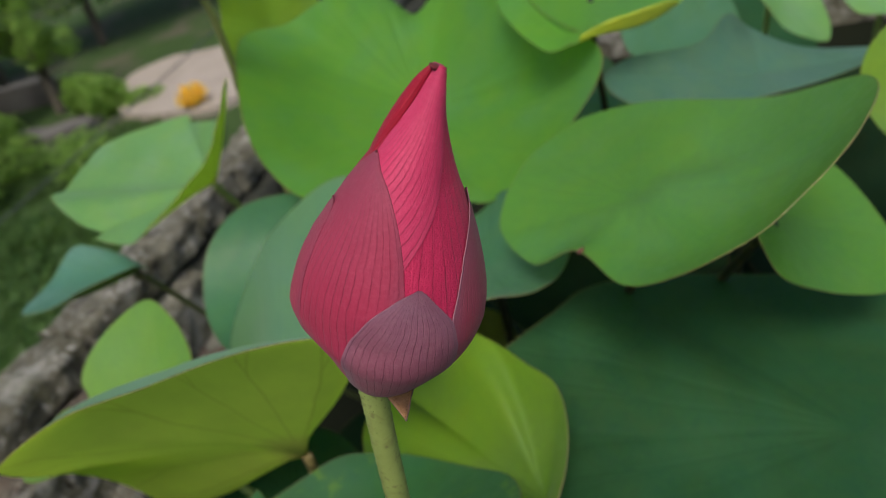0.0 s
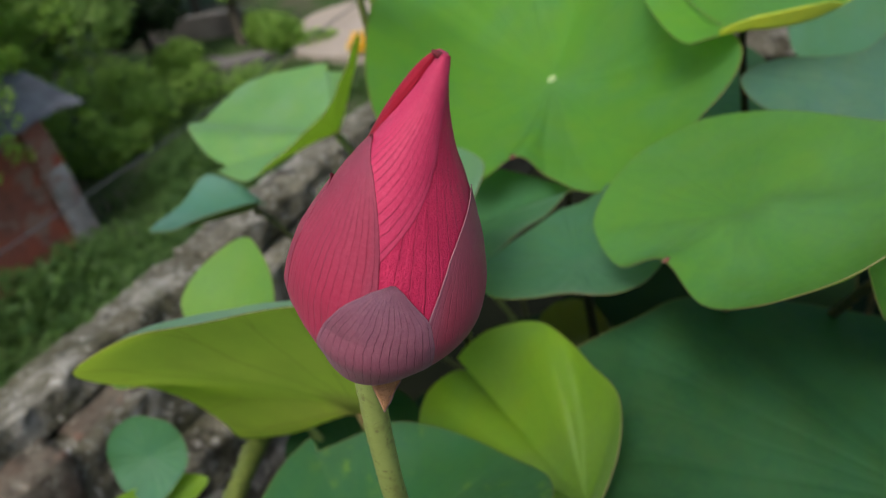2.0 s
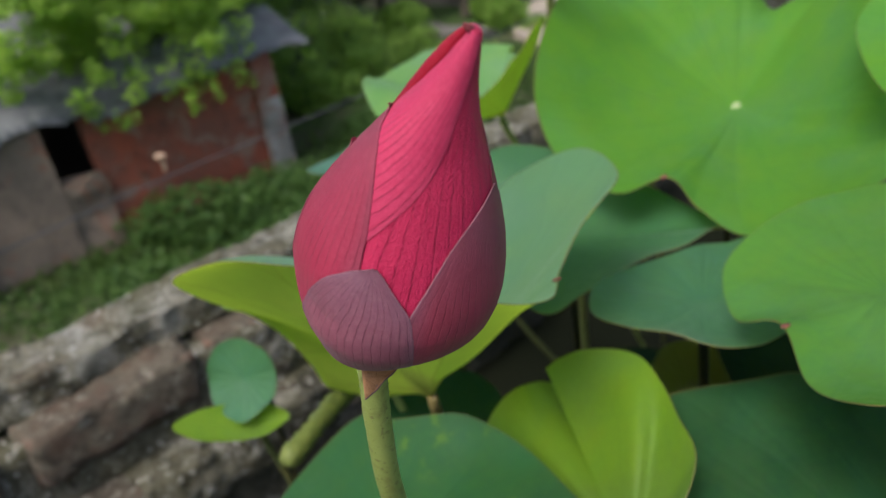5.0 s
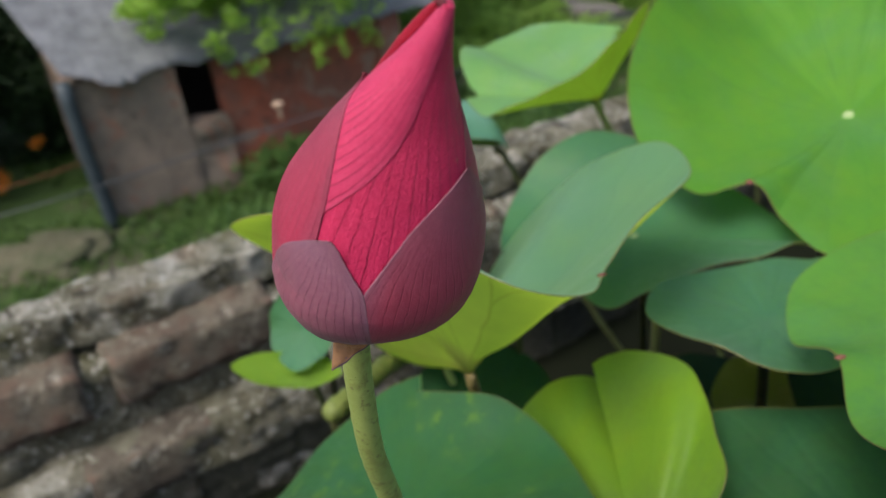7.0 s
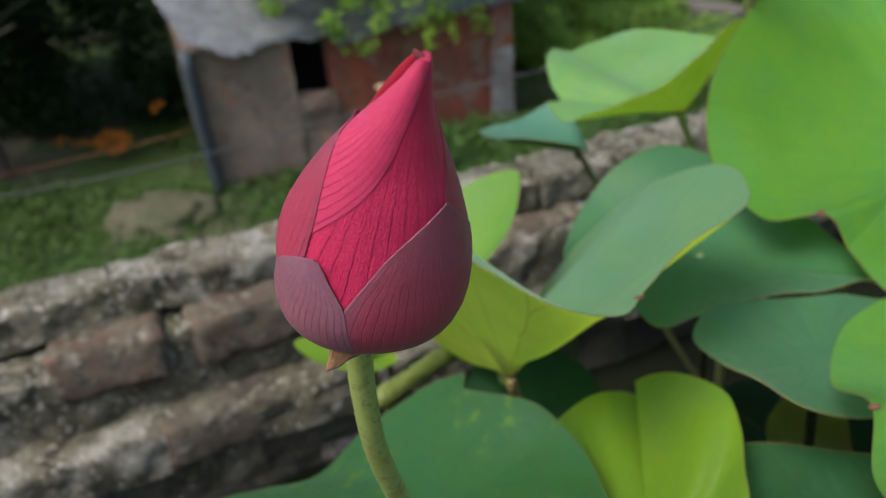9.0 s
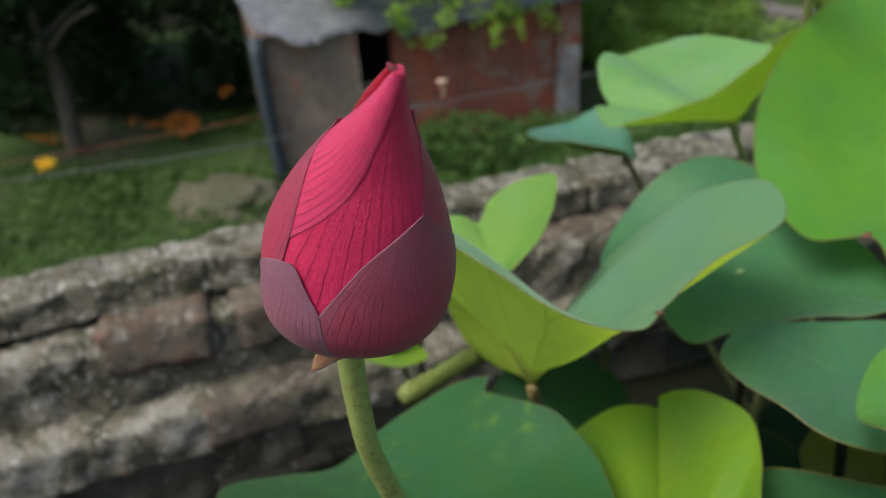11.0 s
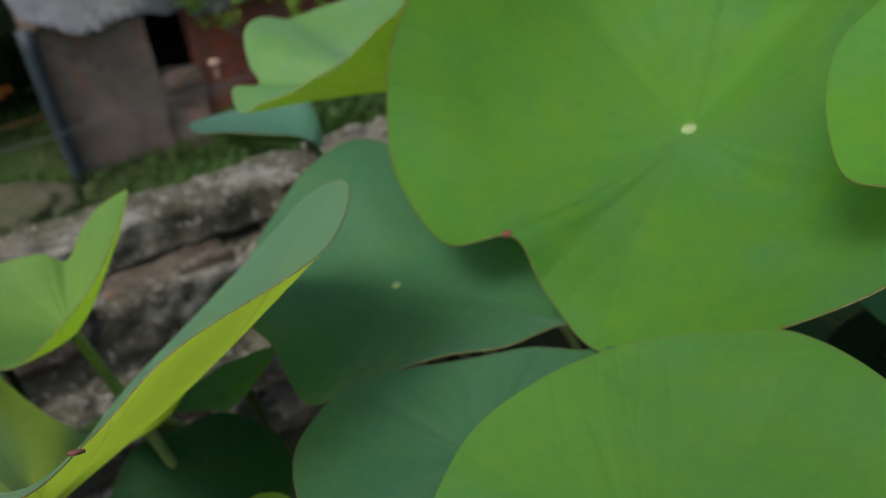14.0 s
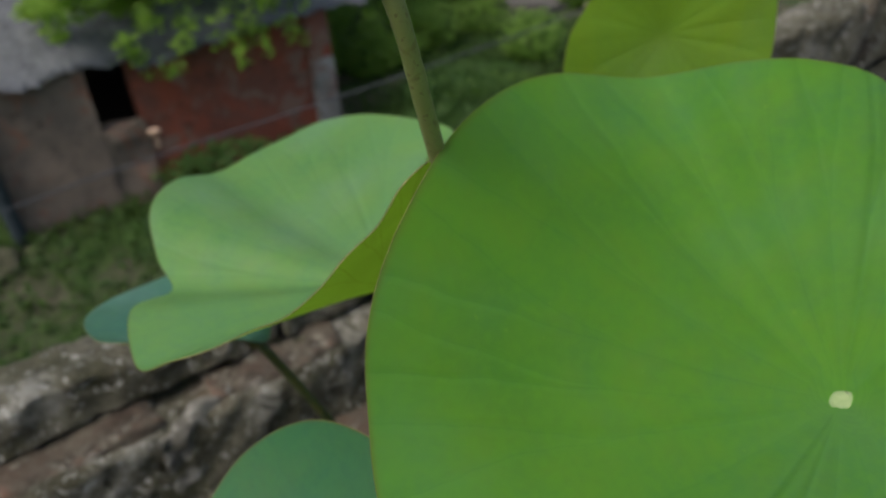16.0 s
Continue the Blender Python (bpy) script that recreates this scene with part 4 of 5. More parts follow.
leaf("dull blue-green lotus leaf with a raised point", (0.484, 0.238, -0.150), (0.09, -0.37, 0.92),
     ((156, 14.8, 1.4), (148, 11.7, 2.1), (134, 5.9, 2.2), (81, 5.3, 2.6), (47, 6.1, 0.4), (3, 8.2, -0.8), (-20, 13.0, 0.3), (-27, 15.2, 1.6), (-32, 13.5, 2.3), (-42, 9.0, 2.1), (-85, 4.2, 1.3), (-163, 6.1, 0.5), (-184, 10.6, 0.3), (-195, 13.9, 0.6)),
     "slate", 1.30, UNDER_DARK, seed=12, dot=0, ease=1.0)
leaf("bright green lotus leaf with a yellow turned-up edge", (0.398, 0.333, -0.061), (-0.02, -0.31, 0.95),
     ((-145, 9.3, 2.0), (-158, 9.3, 0.8), (-184, 8.5, 1.0), (-216, 8.3, 1.1), (-250, 8.5, 1.4), (-282, 9.4, 1.7), (-308, 10.4, 2.0), (-331, 10.7, 1.9), (-353, 10.2, 1.4), (-378, 9.0, 0.9), (-407, 7.6, 0.8), (-442, 6.8, 1.4), (-471, 7.5, 2.1), (-491, 8.5, 2.5)),
     "bright", 1.30, None, seed=13, dot=0, ease=1.0, lip=(-142, -48, 0.014))


def round_rim(r, lift=0.8, dents=(), n=12, seed=0):
    """A nearly round rim: reach and lift in cm, with dents at some turns."""
    random.seed(seed)
    rows = []
    for i in range(n):
        a = -360.0 * i / n
        k = 1 + random.uniform(-0.07, 0.07)
        for at, depth in dents:
            d = abs((a - at + 180) % 360 - 180)
            k *= 1 - depth * math.exp(-(d / 22) ** 2)
        rows.append((a, r * k, lift * random.uniform(0.3, 1.5)))
    return rows


# a young leaf whose one lobe laps over the other
leaf("yellow-green young lotus leaf, one lobe lapped over the other", (0.0786, 0.1469, -0.2138), (0.09, 0.11, 0.99),
     ((97, 7.9, 3.6), (90, 7.7, 4.4), (77, 6.9, 5.3), (48, 5.8, 5.8), (21, 5.0, 5.4), (-10, 4.9, 5.0), (-38, 6.2, 4.6), (-67, 7.3, 3.2), (-91, 8.0, 1.0), (-114, 6.5, -0.8), (-137, 5.5, -1.4), (-160, 5.2, -1.2), (-190, 5.6, 0.0), (-217, 6.6, 1.6), (-240, 8.1, 1.9), (-253, 8.2, 2.5), (-268, 8.6, 1.8), (-285, 8.2, -0.8), (-300, 7.0, -2.2)),
     "lime", 1.15, None, seed=5, dot=0, ease=0.15, slit=True, heart=(1.6, -5.0, -1.0), pucker=0.0, rolls=((50, 32, 0.015, 0.05, 1.0),), creases=((86, 22, 0.005), (122, 28, 0.014)))
leaf("olive-yellow lotus leaf standing on edge by the wall", (0.270, 0.80, -0.085), (0.1, -0.9, 0.25), round_rim(7.8, 1.5, ((-200, 0.3),), seed=3), "lime", 1.3, None, foot=(0.36, 0.93, WATER_Z), seed=31, dot=False)
leaf("small blue-green lotus leaf close to the wall", (-0.167, 0.345, -0.257), (-0.22, -0.76, 0.56), round_rim(3.3, 0.6, seed=4), "teal", 1.3, UNDER, foot=(-0.09, 0.33, WATER_Z), stalk_r=0.003, seed=32, dot=False)
leaf("small yellow-green lotus leaf folded to a point", (-0.165, 0.328, -0.290), (0.10, -0.55, 0.83), ((0, 3.2, 0.6), (-40, 1.9, 0.5), (-90, 1.5, 0.4), (-140, 2.4, 0.6), (-165, 4.6, 0.9), (-180, 6.3, 1.2), (-195, 4.6, 0.9), (-220, 2.4, 0.6), (-270, 1.5, 0.4), (-320, 1.9, 0.5)), "lime", 1.2, UNDER, foot=(-0.09, 0.33, WATER_Z), stalk_r=0.003, seed=33, dot=False)
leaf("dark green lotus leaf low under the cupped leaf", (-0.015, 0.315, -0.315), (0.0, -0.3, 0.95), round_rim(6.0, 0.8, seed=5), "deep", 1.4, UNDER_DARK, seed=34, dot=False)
leaf("small blue-green lotus leaf rolled under a larger one", (0.006, 0.348, -0.246), (-0.3, -0.45, 0.85), ((30, 4.2, 0.8), (75, 1.7, 0.5), (130, 1.5, 0.4), (200, 3.6, 0.8), (250, 1.5, 0.4), (320, 1.8, 0.5)), "mist", 1.2, UNDER, seed=35, dot=False)
leaf("brownish olive lotus leaf fading near the water", (0.21, 0.355, -0.335), (0.0, -0.6, 0.8), round_rim(3.6, 0.6, seed=7), "faded", 1.4, UNDER_DARK, seed=36, dot=False)
leaf("pale green lotus leaf far along the tank", (0.74, 0.40, -0.20), (0.2, -0.7, 0.7), round_rim(6.5, 1.0, ((-20, 0.3),), seed=8), "fresh", 1.3, None, seed=37, dot=False)
leaf("pale green lotus leaf far along the tank", (0.85, 0.33, -0.22), (-0.2, -0.7, 0.7), round_rim(7.5, 1.0, ((-150, 0.3),), seed=9), "fresh", 1.3, None, seed=38, dot=False)
leaf("dull green lotus leaf under a wavy bright one", (0.43, 0.45, -0.19), (-0.1, -0.5, 0.85), round_rim(7.0, 1.0, seed=10), "teal", 1.3, None, seed=39, dot=False)
leaf("lime lotus leaf at the edge of the bed", (0.492, 0.09, -0.135), (-0.5, -0.4, 0.75), round_rim(6.0, 1.0, seed=12), "lime", 1.3, None, seed=40, dot=False)
leaf("lotus leaf low in the bed, coloured near black for shade", (0.33, 0.30, -0.30), (0.0, -0.2, 1.0), round_rim(11.0, 1.2, seed=13), "murk", 1.3, UNDER_DARK, seed=41, dot=False)
leaf("lotus leaf low in the bed, coloured near black for shade", (0.52, 0.42, -0.33), (0.0, -0.2, 1.0), round_rim(13.0, 1.2, seed=14), "murk", 1.3, UNDER_DARK, seed=42, dot=False)

leaf("dark blue-green lotus leaf far along the tank", (0.74, 0.57, -0.25), (-0.2, -0.5, 0.8), round_rim(8.0, 1.0, seed=15), "teal", 1.3, UNDER_DARK, seed=43, dot=False)
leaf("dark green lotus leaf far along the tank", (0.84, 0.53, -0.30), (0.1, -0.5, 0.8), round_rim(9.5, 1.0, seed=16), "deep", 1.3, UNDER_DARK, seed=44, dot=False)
leaf("lotus leaf at the side of the bed, coloured near black for shade", (0.62, 0.22, -0.30), (-0.3, -0.3, 0.9), round_rim(12.0, 1.0, seed=17), "murk", 1.3, UNDER_DARK, seed=45, dot=False)
# Low leaves added to darken the bed and block light over the water.
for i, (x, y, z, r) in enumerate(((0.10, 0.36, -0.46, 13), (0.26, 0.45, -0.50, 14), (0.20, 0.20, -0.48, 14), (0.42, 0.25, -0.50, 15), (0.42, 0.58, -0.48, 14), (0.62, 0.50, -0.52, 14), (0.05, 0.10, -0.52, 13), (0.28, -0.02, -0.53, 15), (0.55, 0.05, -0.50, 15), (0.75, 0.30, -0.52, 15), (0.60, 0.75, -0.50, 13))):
    leaf("lotus leaf low over the water, coloured near black for shade", (x, y, z), (0.1 * math.sin(i * 2.0), -0.12, 1.0), round_rim(r, 1.0, seed=50 + i), "murk", 1.3, UNDER_DARK, seed=60 + i, dot=False)


def rolled_leaf():
    """A thick young stalk with its leaf still rolled."""
    root = thing("rolled_leaf", "young yellow-green lotus leaf still rolled, bent over", "leaf", (-0.104, 0.282, -0.266))
    o = Vector((-0.104, 0.282, -0.266))
    v, f = tube([(-0.1195, 0.246, -0.262), (-0.1165, 0.253, -0.2625), (-0.104, 0.282, -0.266), (-0.088, 0.319, -0.271), (-0.072, 0.352, -0.285), (-0.055, 0.380, -0.330), (-0.045, 0.390, -0.450), (-0.04, 0.395, WATER_Z)], [0.0042, 0.0088, 0.0072, 0.0080, 0.0072, 0.006, 0.005, 0.005], 18, 90, 0.40)
    mesh_ob("roll", [p - o for p in v], f, ROLL_MAT, root)


ROLL_MAT = plain("young_leaf_roll", (0.17, 0.21, 0.045), (0.095, 0.13, 0.03), 120.0, 0.55, 0.5, 0.002, (0.16, 0.15, 0.04))
rolled_leaf()


def seed_pod():
    """A tall stem with a drooping brown head, whose head stays above most of the view."""
    root = thing("seed_pod", "old brown lotus seed pod on a tall brownish stem", "seed pod", (0.13, 0.489, -0.031))
    o = Vector((0.13, 0.489, -0.031))
    v, f = tube([(0.125, 0.476, 0.036), (0.128, 0.481, 0.018), (0.132, 0.503, -0.032), (0.138, 0.535, -0.10), (0.15, 0.53, -0.4), (0.15, 0.54, WATER_Z)], [0.0034, 0.0032, 0.0035, 0.004, 0.0045, 0.005], 14, 60, 0.08)
    mesh_ob("stem", [p - o for p in v], f, STEM_OLIVE, root)
    prof = [(0.004, 0.0), (0.008, 0.006), (0.013, 0.014), (0.017, 0.024), (0.019, 0.031), (0.0185, 0.034), (0.010, 0.0355), (0.0, 0.036)]
    verts, faces, seg = [], [], 28
    for r, z in prof:
        for k in range(seg):
            a = 2 * math.pi * k / seg
            rr = r * (1 + 0.05 * math.sin(a * 9))
            verts.append(Vector((0.123, 0.474, 0.037)) - o + Vector((rr * math.cos(a) - z * 0.2, rr * math.sin(a) - z * 0.15, z)))
    for j in range(len(prof) - 1):
        for k in range(seg):
            faces.append((j * seg + k, j * seg + (k + 1) % seg, (j + 1) * seg + (k + 1) % seg, (j + 1) * seg + k))
    mesh_ob("head", verts, faces, POD_MAT, root, label="brown wrinkled seed head")


POD_MAT = plain("seed_pod_brown", (0.11, 0.085, 0.045), (0.07, 0.06, 0.03), 90.0, 0.8)
seed_pod()


# ---- lotus bud ----
BUD_AXIS = [(0.0013, -0.0070, 0.0165), (0.0091, -0.0115, 0.0326), (0.0166, -0.0148, 0.0525), (0.0265, -0.0209, 0.0770), (0.0374, -0.0273, 0.0983)]
BUD_H = [0.0, 0.25, 0.5, 0.75, 1.0]
R_H = [0.0, 0.04, 0.10, 0.18, 0.28, 0.40, 0.52, 0.64, 0.76, 0.88, 0.955, 1.0]
R_R = [0.0058, 0.0095, 0.0142, 0.0185, 0.0234, 0.0245, 0.02266, 0.01782, 0.01168, 0.00619, 0.0036, 0.0021]
# the bud is not quite round: share of the second and third wave round it, at four heights
LOBE_H = [0.0, 0.35, 0.75, 1.0]
LOBES = ((2, 0.0, (0.027, 0.021, 0.007, -0.15)), (2, -90.0, (0.059, -0.055, 0.062, -0.05)), (3, 0.0, (0.08, 0.04, 0.01, 0.06)), (3, -90.0, (-0.05, 0.03, -0.041, 0.012)))


def smooth_at(x, xs, ys):
    """Smooth value between the rows."""
    i = max(0, min(len(xs) - 2, int(np.searchsorted(xs, x) - 1)))
    t = (x - xs[i]) / (xs[i + 1] - xs[i])
    m0 = (ys[i + 1] - ys[max(i - 1, 0)]) / (xs[i + 1] - xs[max(i - 1, 0)])
    m1 = (ys[min(i + 2, len(ys) - 1)] - ys[i]) / (xs[min(i + 2, len(ys) - 1)] - xs[i])
    h = xs[i + 1] - xs[i]
    return (2 * t ** 3 - 3 * t ** 2 + 1) * ys[i] + (t ** 3 - 2 * t ** 2 + t) * h * m0 + (-2 * t ** 3 + 3 * t ** 2) * ys[i + 1] + (t ** 3 - t ** 2) * h * m1


def bud_axis(h):
    return Vector([smooth_at(h, BUD_H, [p[k] for p in BUD_AXIS]) for k in range(3)])


def bud_point(h, phi, out=0.0):
    """A point of the bud's outer surface at the height h (0 to 1) and the compass angle phi, so far outside it."""
    c = bud_axis(h)
    d = (bud_axis(min(h + 0.02, 1)) - bud_axis(max(h - 0.02, 0))).normalized()
    x = (Vector((1, 0, 0)) - d * d.x).normalized()
    y = d.cross(x)
    lobe = 1.0 + sum(np.interp(h, LOBE_H, amp) * math.cos(radians(k * phi + at)) for k, at, amp in LOBES)
    r = max(0.0004, smooth_at(h, R_H, R_R) * lobe + out)
    return c + (x * math.cos(radians(phi)) + y * math.sin(radians(phi))) * r


lotus_bud = thing("lotus_bud", "crimson lotus bud, closed, with dusky outer petals on a green stem", "flower bud", (0, 0, 0))


def bud_core():
    n, seg, verts, uvs, faces = 40, 64, [], [], []
    for j in range(n + 1):
        for k in range(seg + 1):
            verts.append(bud_point(j / n, 360 * k / seg - 180, -0.0009))
            uvs.append((k / seg, j / n))
    for j in range(n):
        for k in range(seg):
            a = j * (seg + 1) + k
            faces.append((a, a + 1, a + seg + 2, a + seg + 1))
    faces.append(tuple(range(n * (seg + 1), n * (seg + 1) + seg)))
    mesh_ob("inner_petal", verts, faces, PETAL_CORE, lotus_bud, uvs=uvs, label="bright crimson inner petal with fine dark lines")


bud_core()


def petal(rows, mat, layer, label="", inner=None, stand=0.0, tip_out=0.0, swell=0.0, thick=0.0002):
    """A petal lying on the bud, layer metres outside its surface. rows: height, then the compass angles of its two edges. stand: how far its upper rim stands off; swell: how far it bulges."""
    hs = [r[0] for r in rows]
    n, seg, verts, uvs, faces, slots = 54, 28, [], [], [], []
    for shell in (0, 1):
        for j in range(n + 1):
            t = j / n
            h = hs[0] + (hs[-1] - hs[0]) * (1 - (1 - t) ** 1.5)
            a, b = (smooth_at(h, hs, [r[q] for r in rows]) for q in (1, 2))
            for k in range(seg + 1):
                w = 0.5 - 0.5 * math.cos(math.pi * k / seg)
                o = layer - thick * shell - 0.0001 * abs(2 * w - 1) ** 10
                o += stand * max(0.0, t - 0.55) / 0.45 * abs(2 * w - 1) ** 6 + tip_out * max(0.0, (t - 0.88) / 0.12) ** 2
                o += swell * math.sin(math.pi * t) * (1 - abs(2 * w - 1) ** 3)
                p = bud_point(h, a + (b - a) * w, o)
                verts.append(p + 0.00013 * Vector((noise.noise(p * 300 + Vector((layer * 9e4, 0, 0))), noise.noise(p * 300 + Vector((0, layer * 9e4, 0))), noise.noise(p * 190))))
                uvs.append((w, (h - hs[0]) / (hs[-1] - hs[0])))
    N = (n + 1) * (seg + 1)
    for shell in (0, 1):
        for j in range(n):
            for k in range(seg):
                a = shell * N + j * (seg + 1) + k
                f = (a, a + 1, a + seg + 2, a + seg + 1)
                faces.append(f if not shell else f[::-1])
                slots.append(shell if inner else 0)
    for j in range(n):
        for k in (0, seg):
            a = j * (seg + 1) + k
            f = (a, a + seg + 1, a + seg + 1 + N, a + N)
            faces.append(f if k == 0 else f[::-1])
            slots.append(0)
    mesh_ob("petal", verts, faces, [mat, inner] if inner else mat, lotus_bud, uvs=uvs, slots=slots, label=label)


# an inner petal that shows at the open side of the tip
petal([(0.66, -262, -196), (0.74, -258, -196), (0.82, -254, -196), (0.89, -250, -192), (0.94, -246, -188), (0.975, -238, -186), (1.0, -222, -190)], PETAL_INNER, -0.0005, "vivid red inner petal rolled at the tip")
petal([(0.76, -238, -206), (0.81, -240, -200), (0.87, -242, -194), (0.92, -240, -190), (0.965, -234, -187), (0.995, -222, -190)], PETAL_INNER, -0.0003, "vivid red edge of an inner petal standing off", swell=0.0014)
# the wrapping petal, whose free edge runs from the tip down to the far side
petal([(0.30, -350, -136), (0.50, -318, -131), (0.56, -306, -127), (0.595, -294, -122), (0.635, -276, -113.5), (0.675, -256, -104), (0.715, -240, -95), (0.755, -228, -88), (0.795, -217, -83.5), (0.84, -208, -80.5), (0.89, -202, -75), (0.945, -200, -66), (0.98, -198, -58), (1.0, -192, -56)], PETAL_RED, -0.0006, "crimson petal that wraps across the bud", PETAL_INNER, stand=0.0002)
# side petal with the pointed tip
petal([(0.02, -245, -118), (0.2, -258, -119), (0.40, -262, -119), (0.535, -260, -120), (0.57, -257, -121.5), (0.605, -252, -123.5), (0.64, -246, -127), (0.68, -237, -133), (0.713, -228, -141), (0.742, -218, -152), (0.762, -207, -167), (0.782, -192, -184)], PETAL_PINK, -0.00035, "rose petal with a pointed tip", tip_out=0.0005)
# back petals
petal([(0.03, -20, 120), (0.2, -22, 130), (0.45, -24, 130), (0.60, -22, 124), (0.685, -18, 116), (0.72, -12, 110), (0.755, -3, 102), (0.79, 8, 90), (0.82, 24, 78), (0.845, 41, 65), (0.86, 51, 55)], PETAL_PINK, -0.0005, "dusky rose petal at the back", tip_out=0.0007)
petal([(0.03, 95, 168), (0.2, 88, 170), (0.40, 92, 168), (0.50, 105, 165), (0.58, 122, 160), (0.62, 135, 155), (0.645, 144, 149)], PETAL_PINK, -0.0001, "dusky rose petal at the back", tip_out=0.0008)
# broad low outer petal
petal([(0.01, -88, 45), (0.10, -88, 49), (0.22, -88, 52), (0.30, -88, 52), (0.36, -88, 50), (0.42, -87, 46), (0.47, -85, 37), (0.515, -81.5, 25), (0.55, -77, 17), (0.585, -71, 9), (0.62, -61.5, 0), (0.645, -51, -6), (0.665, -40, -11), (0.68, -29, -14), (0.69, -20, -18)], PETAL_DUSK, -0.00015, "broad mauve-red outer petal", stand=0.0001, tip_out=0.0003)
# small low outer petal
petal([(0.01, -155, -66), (0.10, -158, -69), (0.22, -158, -74), (0.30, -154, -78.5), (0.36, -149.5, -81.5), (0.42, -142, -85), (0.455, -138, -88.5), (0.49, -132, -95), (0.52, -125, -101.5), (0.54, -118, -106.5), (0.553, -112.5, -110.5)], PETAL_GREY, 0.00005, "small mauve outer petal", stand=0.0001, tip_out=0.0003)


def bud_stem():
    tv, tf = tube([(0.0020, -0.0030, 0.0240), (0.0009, -0.0021, 0.0120), (-0.0006, -0.0011, 0.0), (-0.0027, 0.0020, -0.02), (-0.0047, 0.0082, -0.05), (-0.0058, 0.0245, -0.1), (-0.01, 0.050, -0.2), (0.0, 0.10, -0.5), (0.01, 0.13, WATER_Z)], [0.0050, 0.0042, 0.0040, 0.0040, 0.0040, 0.0042, 0.0045, 0.005, 0.0055], 18, 110, 0.06)
    stem = mesh_ob("stem", tv, tf, STEM_PALE, lotus_bud, label="green stem with fine prickles")
    random.seed(7)
    bm = bmesh.new()
    line = spline([(0.0020, -0.0030, 0.0240), (0.0009, -0.0021, 0.0120), (-0.0006, -0.0011, 0.0), (-0.0027, 0.0020, -0.02), (-0.0047, 0.0082, -0.05), (-0.0058, 0.0245, -0.1), (-0.01, 0.050, -0.2)], 200)
    for _ in range(170):
        p = random.choice(line[20:])
        a = random.uniform(0, 2 * math.pi)
        o = Vector((math.cos(a), math.sin(a), 0.1)).normalized()
        q = bmesh.ops.create_cone(bm, cap_ends=True, segments=5, radius1=0.00022, radius2=0.0, depth=0.0007)
        bmesh.ops.transform(bm, matrix=Matrix.Translation(p + o * 0.0042) @ o.to_track_quat("Z", "Y").to_matrix().to_4x4(), verts=q["verts"])
    part("prickles", bm, STEM_PALE, stem, "tiny prickles of the stem")


bud_stem()


def sepal():
    """The withered sepal, a small curled flap that stands off the bud's foot."""
    left, right, tip = Vector((-0.0004, -0.0160, 0.0158)), Vector((0.0120, -0.0120, 0.0138)), Vector((0.0000, -0.0226, 0.0108))
    for name, mat, drop, label in (("sepal", SEPAL_OUT, 0.0, "withered brownish purple sepal at the foot"), ("sepal_lining", SEPAL, 0.0005, "brown dry inside of the sepal")):
        verts, faces, n, m = [], [], 14, 12
        for j in range(n + 1):
            t = max(0.0, 1.3 * j / n - 0.3)
            foot = max(0.0, 0.3 - 1.3 * j / n) / 0.3
            for k in range(m + 1):
                w = k / m
                p = left.lerp(right, w).lerp(tip, t ** 0.9) + Vector((0.0, 0.0035, 0.0045)) * foot
                curl = math.sin(w * math.pi)
                p += Vector((0.15, -0.55, -0.6)) * (0.0030 * curl * (1 - t) * (0.4 + t)) + Vector((0.25, -0.3, 0.8)) * (0.0012 * math.sin(w * 7) * t * (1 - t))
                p += Vector((0, 0, 1)) * (0.0006 * noise.noise(p * 400)) + Vector((0.1, 0.5, 0.7)) * drop
                verts.append(p)
        for j in range(n):
            for k in range(m):
                a = j * (m + 1) + k
                faces.append((a, a + 1, a + m + 2, a + m + 1))
        ob = mesh_ob(name, verts, faces, mat, lotus_bud, label=label)
        ob.modifiers.new("thickness", "SOLIDIFY").thickness = 0.0003


sepal()


def bud_nib():
    """The curled dry point of the outermost petals."""
    top = bud_axis(1.0)
    v, f = tube([top + Vector((-0.0006, 0, -0.0022)), top + Vector((-0.0010, -0.0002, -0.0004)), top + Vector((-0.0019, -0.0004, 0.0006)), top + Vector((-0.0024, -0.0002, 0.0014))], [0.0011, 0.0009, 0.0007, 0.0003], 8, 12, 0.3)
    mesh_ob("nib", v, f, NIB, lotus_bud, label="curled dark red tip")
    bm = bmesh.new()
    bmesh.ops.create_icosphere(bm, subdivisions=1, radius=0.0004)
    bmesh.ops.translate(bm, verts=bm.verts, vec=bud_point(0.783, -188, 0.0003))
    part("nib", bm, NIB, lotus_bud, "dark point of a side petal")


NIB = plain("dry_crimson", (0.16, 0.010, 0.018), (0.08, 0.008, 0.012), 900.0, 0.6)
bud_nib()

# ---- the shed below the wall ----
HUT_L, HUT_R = Vector((-5.02, 6.94, GROUND_Z)), Vector((-2.0, 9.42, GROUND_Z))
HUT_X = (HUT_R - HUT_L).normalized()
HUT_N = Vector((-HUT_X.y, HUT_X.x, 0))     # away from the tank
hut = thing("shed", "low old brick shed with a grey corrugated roof", "shed", HUT_L)


